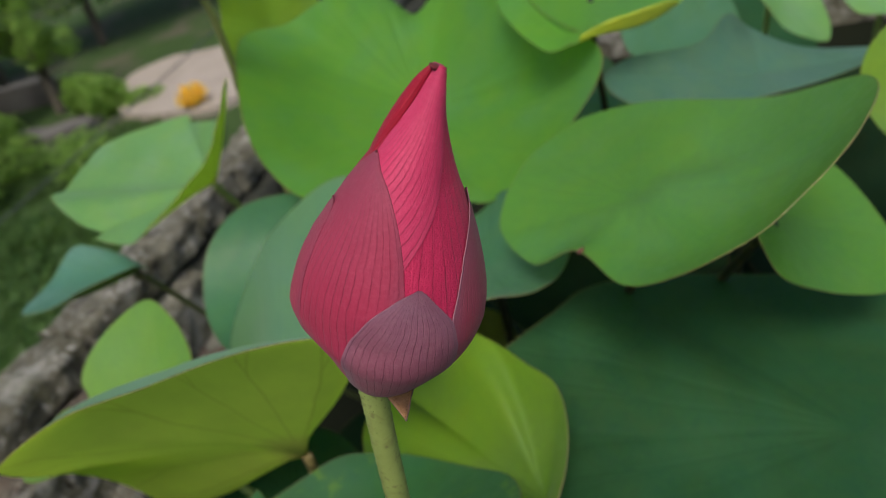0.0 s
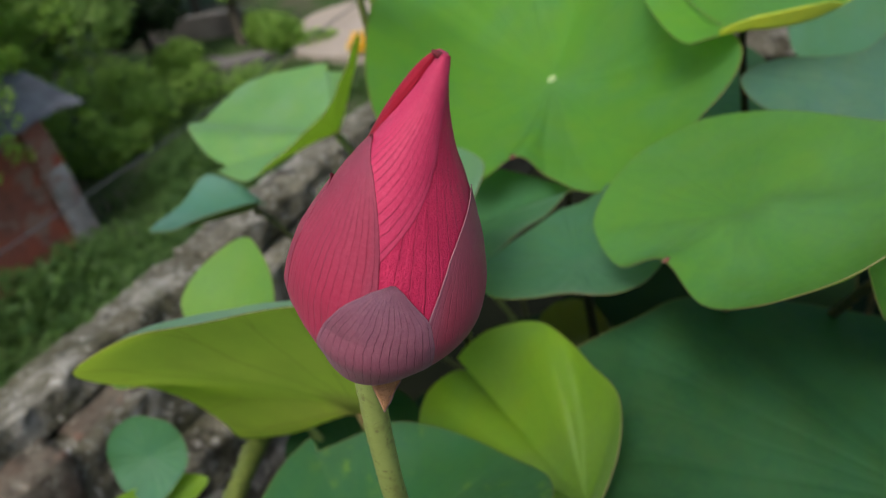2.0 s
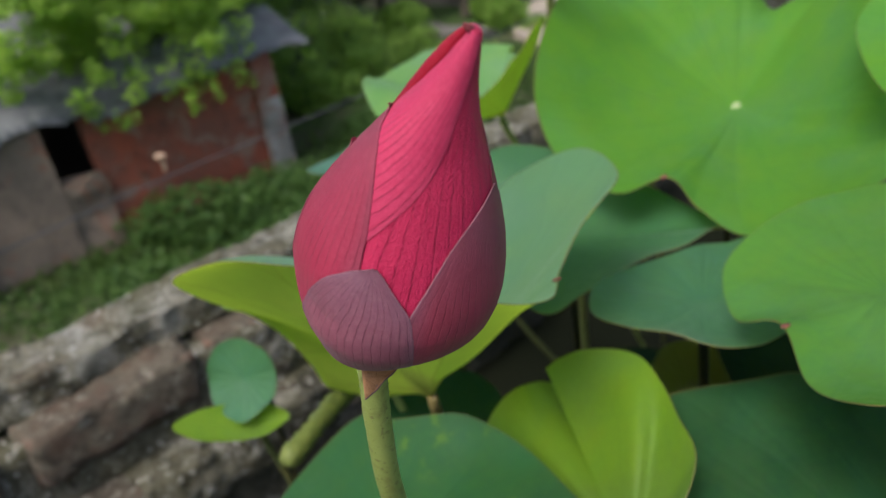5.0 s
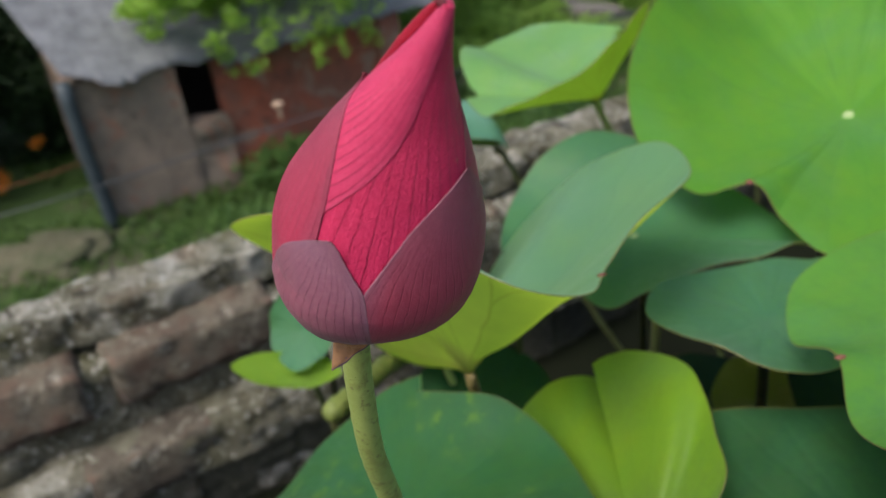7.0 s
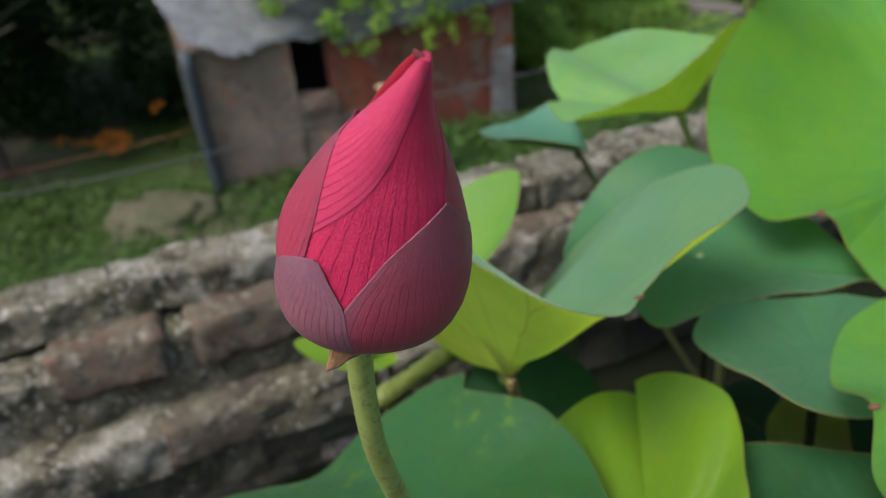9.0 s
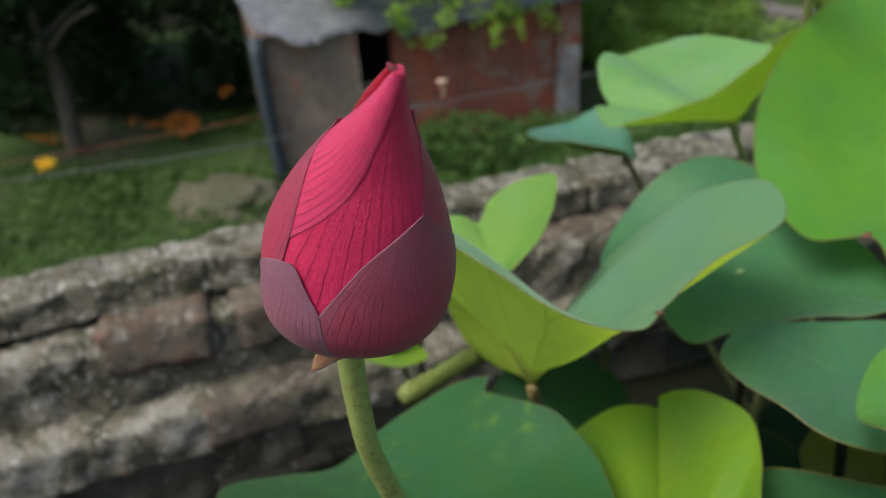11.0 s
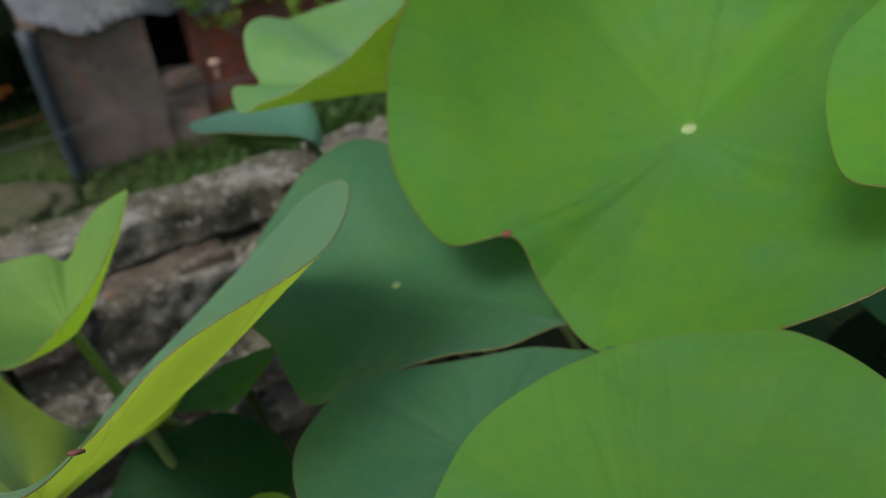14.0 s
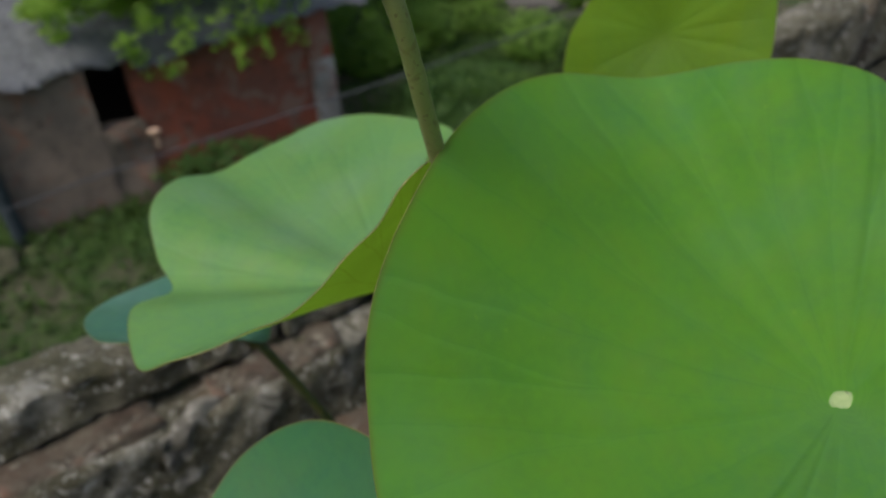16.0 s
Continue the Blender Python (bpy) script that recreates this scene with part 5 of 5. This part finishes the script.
def hut_box(name, s0, s1, d0, d1, z0, z1, mat, label="", amp=0.015):
    """A worn masonry block of the shed: along its front, into its depth, up from the ground."""
    bm = bmesh.new()
    bmesh.ops.create_cube(bm, size=1.0)
    bmesh.ops.subdivide_edges(bm, edges=bm.edges, cuts=6, use_grid_fill=True)
    for v in bm.verts:
        c = v.co + Vector((0.5, 0.5, 0.5))
        p = HUT_X * (s0 + (s1 - s0) * c.x) + HUT_N * (d0 + (d1 - d0) * c.y) + Vector((0, 0, z0 + (z1 - z0) * c.z))
        p += amp * Vector((noise.noise(p * 3), noise.noise(p * 3 + Vector((9, 0, 0))), noise.noise(p * 3 + Vector((0, 9, 0)))))
        v.co = p
    bmesh.ops.recalc_face_normals(bm, faces=bm.faces)
    return part(name, bm, mat, hut, label, smooth=False)


hut_box("wall_panel", -0.02, 1.10, 0.0, 0.22, -0.2, 1.62, PLASTER, "stained plaster wall")
hut_box("wall_panel", 1.55, 3.62, 0.10, 0.30, -0.2, 1.56, WALL_RED, "red brick wall")
hut_box("pillar", 3.62, 3.92, 0.0, 0.3, -0.2, 1.0, WHITEWASH, "worn whitewashed pillar foot")
hut_box("pillar", 3.62, 3.92, 0.0, 0.3, 1.002, 1.58, WALL_RED, "red brick pillar head")
hut_box("wall_panel", 1.10, 1.55, 0.02, 0.20, -0.2, 0.88, PLASTER, "stained plaster wall", 0.07)
# Near-black panel behind the opening, in place of the interior's shade.
hut_box("inner_wall", 0.25, 3.6, 1.3, 1.4, -0.2, 1.9, DARK, "dark panel that stands for the shade inside the shed")
hut_box("wall_panel", -0.0, 0.2, 0.22, 2.6, -0.2, 1.6, PLASTER, "side wall of the shed")
hut_box("wall_panel", 3.7, 3.9, 0.3, 2.6, -0.2, 1.45, WALL_RED, "side wall of the shed")
hut_box("wall_panel", 0.0, 3.9, 2.6, 2.8, -0.2, 1.9, PLASTER, "back wall of the shed")
tv, tf = tube([HUT_X * -0.03 + Vector((0, 0, 1.68)) - HUT_N * 0.08, HUT_X * -0.03 + Vector((0, 0, 0.7)) - HUT_N * 0.09, HUT_X * 0.0 - HUT_N * 0.08 - Vector((0, 0, 0.1))], [0.075, 0.075, 0.075], 12, 8)
mesh_ob("post", tv, tf, TEAL_PIPE, hut, label="blue-grey pipe at the corner")


def roof_sheet(s0, s1, eave, seed, flare=0.0, high=0.0):
    """A corrugated sheet with a broken lower edge."""
    random.seed(seed)
    verts, faces = [], []
    nx, ny = 140, 20
    for j in range(ny + 1):
        for i in range(nx + 1):
            s = s0 + (s1 - s0) * i / nx
            ragged = 0.07 * noise.noise(Vector((s * 4, seed, 0))) + 0.05 * noise.noise(Vector((s * 13, seed, 2)))
            dip = eave(s)
            d = -dip + ragged * (1 - j / ny) + (2.9 + dip) * j / ny
            near = 1 - i / nx
            s -= flare * near * max(d, 0.0)
            z = 1.545 + high * near ** 2 + 0.42 * (d + 0.1) + 0.0018 * math.sin(s * 2 * math.pi / 0.146) + 0.02 * noise.noise(Vector((s * 2, d * 2, seed)))
            verts.append(HUT_X * s + HUT_N * d + Vector((0, 0, z)))
    for j in range(ny):
        for i in range(nx):
            a = j * (nx + 1) + i
            faces.append((a, a + 1, a + nx + 2, a + nx + 1))
    ob = mesh_ob("roof_sheet", verts, faces, ROOF_MAT, hut, label="grey corrugated sheet with a broken edge")
    mod = ob.modifiers.new("thickness", "SOLIDIFY")
    mod.thickness = 0.012
    return ob


roof_sheet(-0.02, 1.62, lambda s: 0.06 + 0.19 * math.exp(-((s - 0.48) / 0.30) ** 2), 3, 0.18, 0.20)
roof_sheet(1.58, 4.45, lambda s: 0.14 + 0.10 * math.sin(s * 1.3), 5)


# ---- plants of the garden ----
def leaf_cloud(name, spots, count, size, mat, label, category, seed, flat=0.4, kind="stuff", parent=None, blade=1.0):
    """Many small folded leaves filling ellipsoids: centre, radii."""
    random.seed(seed)
    weights = [r[0] * r[1] * r[2] for c, r in spots]
    verts, faces = [], []
    for _ in range(count):
        c, r = random.choices(spots, weights)[0]
        d = Vector((random.gauss(0, 1), random.gauss(0, 1), random.gauss(0, 1))).normalized()
        q = d * random.uniform(0.25, 1.0) ** 0.5 * (1 + 0.25 * noise.noise(d * 2 + Vector(c)))
        p = Vector(c) + Vector((q.x * r[0], q.y * r[1], q.z * r[2]))
        if p.z < GROUND_Z + 0.02:
            p.z = GROUND_Z + random.uniform(0.02, 0.1)
        s = size * random.uniform(0.6, 1.35)
        x = Vector((random.gauss(0, 1), random.gauss(0, 1), random.gauss(0, flat))).normalized()
        up = Vector((random.gauss(0, 0.5), random.gauss(0, 0.5), 1)).normalized()
        y = up.cross(x).normalized()
        k = len(verts)
        verts += [p - x * s, p + y * s * 0.45 * blade + up * s * 0.1, p + x * s - up * s * 0.2, p - y * s * 0.45 * blade + up * s * 0.1]
        faces += [(k, k + 1, k + 2), (k, k + 2, k + 3)]
    ob = mesh_ob(name, verts, faces, mat, parent, smooth=False)
    return tagged(ob, label, category, kind=kind) if not parent else tagged(ob, label, kind=kind)


def shed_at(s, d, z):
    return tuple(HUT_L + HUT_X * s + HUT_N * d + Vector((0, 0, z)))


random.seed(5)
_sprays = []
for _ in range(46):
    _s, _z = random.uniform(1.45, 3.5), random.uniform(1.42, 2.1)
    _sprays.append((shed_at(_s, random.uniform(-0.5, -0.15), _z), (random.uniform(0.07, 0.15), 0.1, random.uniform(0.08, 0.17))))
for _ in range(130):
    _s, _z = random.uniform(0.9, 3.9), random.uniform(2.0, 3.5)
    _sprays.append((shed_at(_s, random.uniform(-0.3, 0.9), _z), (random.uniform(0.12, 0.26), 0.2, random.uniform(0.10, 0.22))))
for _ in range(90):
    _s, _d = random.uniform(1.9, 4.5), random.uniform(0.7, 2.7)
    _sprays.append((shed_at(_s, _d, 1.62 + 0.42 * _d + random.uniform(0.0, 0.35)), (random.uniform(0.14, 0.30), 0.25, random.uniform(0.10, 0.20))))
leaf_cloud("vine", _sprays, 24000, 0.042, FOL_VINE, "bright green vine spilling over the shed roof", "vine", 11, blade=1.4)
leaf_cloud("shrub", [(shed_at(2.2, -0.6, 0.2), (0.9, 0.55, 0.38)), (shed_at(3.2, -0.8, 0.12), (0.8, 0.7, 0.3)), (shed_at(1.3, -1.2, 0.05), (0.6, 0.5, 0.2)), (shed_at(3.3, -2.0, 0.05), (1.2, 1.0, 0.28)), (shed_at(4.6, -1.4, 0.05), (1.0, 1.0, 0.3)), (shed_at(4.6, -3.0, 0.05), (1.4, 1.2, 0.25)), (shed_at(5.6, -0.4, 0.1), (1.0, 1.0, 0.35))], 17000, 0.05, FOL_WEED, "low leafy weeds along the shed wall", "weeds", 12)
leaf_cloud("grass", [((-4.6 + 1.3 * math.sin(i * 2.3), 4.2 + 0.9 * i, GROUND_Z + 0.03), (1.8, 1.0, 0.10)) for i in range(12)] + [((0.2 + 0.8 * math.sin(i * 1.9), 6.0 + 0.7 * i, GROUND_Z + 0.03), (1.8, 0.9, 0.14)) for i in range(11)] + [((-7.4, 5.6, GROUND_Z + 0.03), (1.6, 1.2, 0.14)), ((-6.2, 4.2, GROUND_Z + 0.03), (1.4, 1.2, 0.12))], 26000, 0.05, FOL_GRASS, "patchy green grass of the garden", "grass", 13)
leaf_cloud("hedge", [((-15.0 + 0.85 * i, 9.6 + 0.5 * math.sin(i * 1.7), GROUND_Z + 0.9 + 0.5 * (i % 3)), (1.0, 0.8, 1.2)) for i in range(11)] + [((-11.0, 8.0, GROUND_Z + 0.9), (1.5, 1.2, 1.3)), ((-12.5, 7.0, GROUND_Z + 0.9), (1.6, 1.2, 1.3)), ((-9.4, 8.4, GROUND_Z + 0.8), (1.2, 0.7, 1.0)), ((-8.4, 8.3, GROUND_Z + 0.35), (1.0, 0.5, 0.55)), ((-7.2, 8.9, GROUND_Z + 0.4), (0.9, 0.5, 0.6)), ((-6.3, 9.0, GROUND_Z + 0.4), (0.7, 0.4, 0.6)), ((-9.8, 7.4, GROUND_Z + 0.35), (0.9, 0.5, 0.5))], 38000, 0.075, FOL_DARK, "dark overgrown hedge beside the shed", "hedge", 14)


def tree(name, base, height, crown, count, size, mat, label, seed, trunk_r=0.12):
    random.seed(seed)
    base = Vector(base)
    root = thing(name, label, "tree", base, "trees of the garden")
    top = Vector((random.uniform(-0.3, 0.3), random.uniform(-0.3, 0.3), height * 0.75))
    v, f = tube([(0, 0, -0.1), (0.08, 0.03, height * 0.3), top * 0.6, top], [trunk_r, trunk_r * 0.8, trunk_r * 0.5, trunk_r * 0.15], 10, 14, 0.2)
    mesh_ob("trunk", v, f, BARK, root)
    for i in range(6):
        a = i * 1.05 + random.uniform(-0.3, 0.3)
        o = Vector((math.cos(a), math.sin(a), 0.5)) * crown * random.uniform(0.5, 0.9)
        b = top * random.uniform(0.4, 0.9)
        v, f = tube([b, b + o * 0.5 + Vector((0, 0, 0.1)), b + o], [trunk_r * 0.35, trunk_r * 0.2, trunk_r * 0.06], 6, 8)
        mesh_ob("limb", v, f, BARK, root)
    spots = []
    for i in range(16):
        a, r = random.uniform(0, 6.28), crown * random.uniform(0.1, 0.85)
        spots.append(((math.cos(a) * r, math.sin(a) * r, height * random.uniform(0.45, 1.0)), tuple(crown * random.uniform(0.28, 0.5) for _ in range(3))))
    leaf_cloud("crown", spots, count, size, mat, "", "", seed + 1, parent=root)
    return root


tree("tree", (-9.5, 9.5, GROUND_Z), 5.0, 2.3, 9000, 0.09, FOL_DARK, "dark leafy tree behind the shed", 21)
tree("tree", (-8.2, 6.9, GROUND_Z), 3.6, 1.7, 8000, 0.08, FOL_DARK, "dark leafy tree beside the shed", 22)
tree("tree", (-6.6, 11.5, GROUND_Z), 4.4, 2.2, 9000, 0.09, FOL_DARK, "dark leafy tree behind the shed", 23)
tree("tree", (-3.4, 13.2, GROUND_Z), 3.0, 1.7, 8000, 0.09, FOL_BUSH, "leafy green tree behind the shed", 24)
tree("tree", (-2.3, 15.2, GROUND_Z), 3.2, 1.9, 8000, 0.10, FOL_MID, "leafy green tree at the far side of the garden", 25)
tree("tree", (0.2, 20.5, GROUND_Z), 4.0, 2.4, 8000, 0.13, FOL_MID, "leafy tree by the pale yard", 26)
tree("tree", (-5.0, 18.5, GROUND_Z), 6.0, 3.4, 9000, 0.16, FOL_MID, "tall leafy tree of the far garden", 27)
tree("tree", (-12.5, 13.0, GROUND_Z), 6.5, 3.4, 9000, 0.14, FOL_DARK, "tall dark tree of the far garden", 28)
tree("tree", (5.5, 21.0, GROUND_Z), 5.0, 2.8, 8000, 0.15, FOL_MID, "tree beyond the pale yard", 29)
tree("tree", (2.6, 20.5, GROUND_Z), 4.2, 2.4, 9000, 0.13, FOL_MID, "leafy tree behind the pale yard", 30)
tree("tree", (7.5, 21.0, GROUND_Z), 5.0, 2.8, 9000, 0.15, FOL_MID, "leafy tree behind the pale yard", 33)
random.seed(8)
leaf_cloud("bushes", [((-1.9 + 0.8 * i, 11.6 + 0.9 * (i % 3), GROUND_Z + 0.25 + 0.15 * (i % 2)), (0.5, 0.5, 0.4)) for i in range(4)] + [((-3.2, 11.4, GROUND_Z + 0.9), (0.7, 0.7, 0.9)), ((-1.4, 13.4, GROUND_Z + 0.5), (0.6, 0.6, 0.6)), ((1.4, 15.2, GROUND_Z + 0.25), (0.35, 0.5, 0.4)), ((-0.2, 10.4, GROUND_Z + 0.1), (0.7, 0.5, 0.2))], 7000, 0.06, FOL_BUSH, "garden bushes behind the shed", "bushes", 15)
leaf_cloud("bushes", [(shed_at(random.uniform(4.2, 5.9), random.uniform(1.3, 3.0), random.uniform(0.2, 3.3)), (random.uniform(0.2, 0.4), 0.3, random.uniform(0.15, 0.35))) for _ in range(60)], 8000, 0.06, FOL_BUSH, "leafy bushes growing beside the shed", "bushes", 16)
tree("tree", (-1.0, 15.9, GROUND_Z), 2.3, 0.9, 5000, 0.08, FOL_DARK, "small dark tree before the low concrete wall", 41)
tree("tree", (0.75, 16.1, GROUND_Z), 2.6, 0.8, 2600, 0.08, FOL_BUSH, "thin young tree before the low concrete wall", 42)
leaf_cloud("bushes", [((1.45, 14.6, GROUND_Z + 0.3), (0.45, 0.4, 0.4)), ((1.15, 15.3, GROUND_Z + 0.35), (0.35, 0.4, 0.4)), ((-0.5, 14.7, GROUND_Z + 0.4), (0.5, 0.4, 0.45)), ((2.0, 14.2, GROUND_Z + 0.12), (0.4, 0.3, 0.2))], 4000, 0.06, FOL_BUSH, "green bushes along the pale yard", "bushes", 43)


# ---- cable and small things between wall and shed ----
cable = thing("cable", "grey cable strung across the garden", "cable", (-1.0, 2.6, -0.95))
_o = Vector((-1.0, 2.6, -0.95))
_v, _f = tube([(-5.0, 0.9, -1.30), (-2.2, 2.02, -1.10), (-1.1, 2.62, -0.985), (0.2, 3.12, -0.78), (2.5, 4.1, -0.35)], [0.0032] * 5, 8, 60)
mesh_ob("wire", [p - _o for p in _v], _f, FENCE_GREY, cable)


rope = thing("rope", "thin orange rope strung low across the garden", "rope", (-6.2, 5.8, -3.0))
_v, _f = tube([(-5.06, 6.85, -3.0), (-5.65, 6.28, -3.01), (-6.22, 5.79, -3.01), (-6.76, 5.31, -3.0), (-8.6, 3.68, -2.95)], [0.006] * 5, 6, 40)
mesh_ob("strand", [p - Vector((-6.2, 5.8, -3.0)) for p in _v], _f, ROPE_MAT, rope)


def dry_head():
    root = thing("dry_flower", "dry pale flower head on a short stalk by the cable", "flower", (-1.1, 2.72, -0.93))
    v, f = tube([(0, 0, -0.06), (0.003, 0, -0.03), (0, 0, 0.0)], [0.006, 0.008, 0.010], 8, 8)
    mesh_ob("stalk", v, f, DRY, root)
    bm = bmesh.new()
    bmesh.ops.create_uvsphere(bm, u_segments=16, v_segments=8, radius=1.0)
    for q in bm.verts:
        k = 1 + 0.25 * noise.noise(q.co * 3)
        q.co = Vector((q.co.x * 0.024 * k, q.co.y * 0.022 * k, q.co.z * 0.011 * k + 0.006))
    part("head", bm, DRY, root)


dry_head()
leaf_cloud("orange_flowers", [((-6.9, 7.55, GROUND_Z + 0.25), (0.28, 0.22, 0.16)), ((-7.7, 7.75, GROUND_Z + 0.12), (0.5, 0.1, 0.05)), ((-8.6, 7.0, GROUND_Z + 0.1), (0.6, 0.12, 0.05)), ((-6.6, 8.2, GROUND_Z + 0.5), (0.12, 0.12, 0.08))], 420, 0.035, ORANGE, "orange fallen flowers and leaves in the grass", "flowers", 41)
leaf_cloud("yellow_flowers", [((2.42, 12.5, GROUND_Z + 0.3), (0.26, 0.2, 0.18)), ((-7.6, 5.9, GROUND_Z + 0.35), (0.1, 0.1, 0.08))], 260, 0.06, YELLOW, "yellow garden flowers", "flowers", 42)


def mound():
    bm = bmesh.new()
    bmesh.ops.create_icosphere(bm, subdivisions=4, radius=1.0)
    for q in bm.verts:
        k = 1 + 0.32 * noise.noise(q.co * 1.8) + 0.14 * noise.noise(q.co * 5) + 0.06 * noise.noise(q.co * 12)
        q.co = Vector((q.co.x * 0.62 * k, q.co.y * 0.5 * k, q.co.z * 0.17 * k))
    me = bpy.data.meshes.new("earth_mound")
    bm.to_mesh(me)
    bm.free()
    me.polygons.foreach_set("use_smooth", [True] * len(me.polygons))
    me.materials.append(MOUND_MAT)
    ob = new("earth_mound", me)
    ob.location = (-5.3, 6.2, GROUND_Z + 0.02)
    tagged(ob, "low brown mound of earth in the grass", "mound")


MOUND_MAT = plain("bare_earth", (0.075, 0.066, 0.038), (0.034, 0.046, 0.016), 2.2, 0.95, 0.6, 0.04, (0.13, 0.12, 0.085))
mound()

# ---- bricks of the old wall ----
def brick_mesh(name, length, depth, height, seed):
    """A worn brick with rounded, chipped edges, about its own centre."""
    n = (14, 6, 5)
    verts, index, faces = [], {}, []
    for i in range(n[0] + 1):
        for j in range(n[1] + 1):
            for k in range(n[2] + 1):
                if i in (0, n[0]) or j in (0, n[1]) or k in (0, n[2]):
                    c = Vector((i / n[0] - 0.5, j / n[1] - 0.5, k / n[2] - 0.5))
                    p = Vector((c.x * length, c.y * depth, c.z * height))
                    edges = sum(abs(x) > 0.49 for x in c)
                    q = p * 26 + Vector((seed * 7.3, 0, 0))
                    p *= 1 - 0.012 * (edges - 1)
                    chip = max(0.0, noise.noise(q * 0.8 + Vector((2, 8, 4))) - 0.05) * (edges - 1)
                    p *= 1 - 0.16 * chip
                    p += Vector((noise.noise(q), noise.noise(q + Vector((5, 0, 0))), noise.noise(q + Vector((0, 5, 0))))) * 0.007
                    p += Vector((noise.noise(q * 2.6), noise.noise(q * 2.6 + Vector((5, 0, 0))), noise.noise(q * 2.6 + Vector((0, 5, 0))))) * 0.004
                    index[i, j, k] = len(verts)
                    verts.append(p)
    def quad(a, b, c, d):
        faces.append((index[a], index[b], index[c], index[d]))
    for i in range(n[0]):
        for j in range(n[1]):
            quad((i, j, n[2]), (i + 1, j, n[2]), (i + 1, j + 1, n[2]), (i, j + 1, n[2]))
            quad((i, j, 0), (i, j + 1, 0), (i + 1, j + 1, 0), (i + 1, j, 0))
        for k in range(n[2]):
            quad((i, 0, k), (i + 1, 0, k), (i + 1, 0, k + 1), (i, 0, k + 1))
            quad((i, n[1], k), (i, n[1], k + 1), (i + 1, n[1], k + 1), (i + 1, n[1], k))
    for j in range(n[1]):
        for k in range(n[2]):
            quad((0, j, k), (0, j, k + 1), (0, j + 1, k + 1), (0, j + 1, k))
            quad((n[0], j, k), (n[0], j + 1, k), (n[0], j + 1, k + 1), (n[0], j, k + 1))
    me = bpy.data.meshes.new(name)
    me.from_pydata(verts, [], faces)
    me.materials.append(BRICK)
    me.polygons.foreach_set("use_smooth", [True] * len(faces))
    return me


BRICKS = [brick_mesh("brick", random.uniform(0.13, 0.23), 0.09, random.uniform(0.056, 0.078), s) for s in range(10)]
random.seed(77)
# Brick copies in the darkened tones, for courses that lie in shade.
SHADED_BRICKS = []
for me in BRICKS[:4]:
    shaded_brick = me.copy()
    shaded_brick.materials[0] = MOSSY_SHADE if len(SHADED_BRICKS) < 2 else SHADE_MASONRY
    SHADED_BRICKS.append(shaded_brick)
TURN = math.degrees(math.atan2(ALONG.y, ALONG.x))
SMEARS = []
for row, (v1, zc) in enumerate(((0.150, -0.508), (0.198, -0.622), (0.170, -0.704), (0.168, -0.780), (0.170, -0.856), (0.168, -0.932))):
    s = -1.631 + (0.115 if row % 2 else 0.0) - 0.047
    while s < 0.9:
        if random.random() > (0.30, 0.36, 0.3, 0.3, 0.3, 0.3)[row]:
            ob = new("brick", random.choice(BRICKS if (row < 1 and s < 0.15) or (row == 1 and s < 0.0) else SHADED_BRICKS[:2] if s < 0.0 else SHADED_BRICKS[2:]))
            p = wall_point(s + 0.105, v1 - 0.058 + random.uniform(-0.014, 0.010), zc + random.uniform(-0.008, 0.008))
            ob.matrix_world = pose(*p, random.uniform(-6, 6), random.uniform(-3, 3), TURN + random.uniform(-6, 6) + random.choice((0, 180)))
            ob.parent = old_wall
        if row < 3 and s < 0.1 and random.random() < 0.75:
            SMEARS.append((s - 0.006 + random.uniform(-0.02, 0.02), random.uniform(0.025, 0.085), v1 - random.uniform(0.0, 0.014), zc - random.uniform(0.0, 0.016)))
        s += 0.222
for i, (s, wide, v1, zc) in enumerate(SMEARS):
    part("mortar_smear", rough_block(s - wide, s + wide, v1 - 0.06, v1 - 0.006, zc - 0.05, zc + 0.032, 18, 6, 12, 0.015, 60.0 + i * 3.7), LIME if i % 3 else MORTAR, old_wall, "lime mortar squeezed out between the bricks")
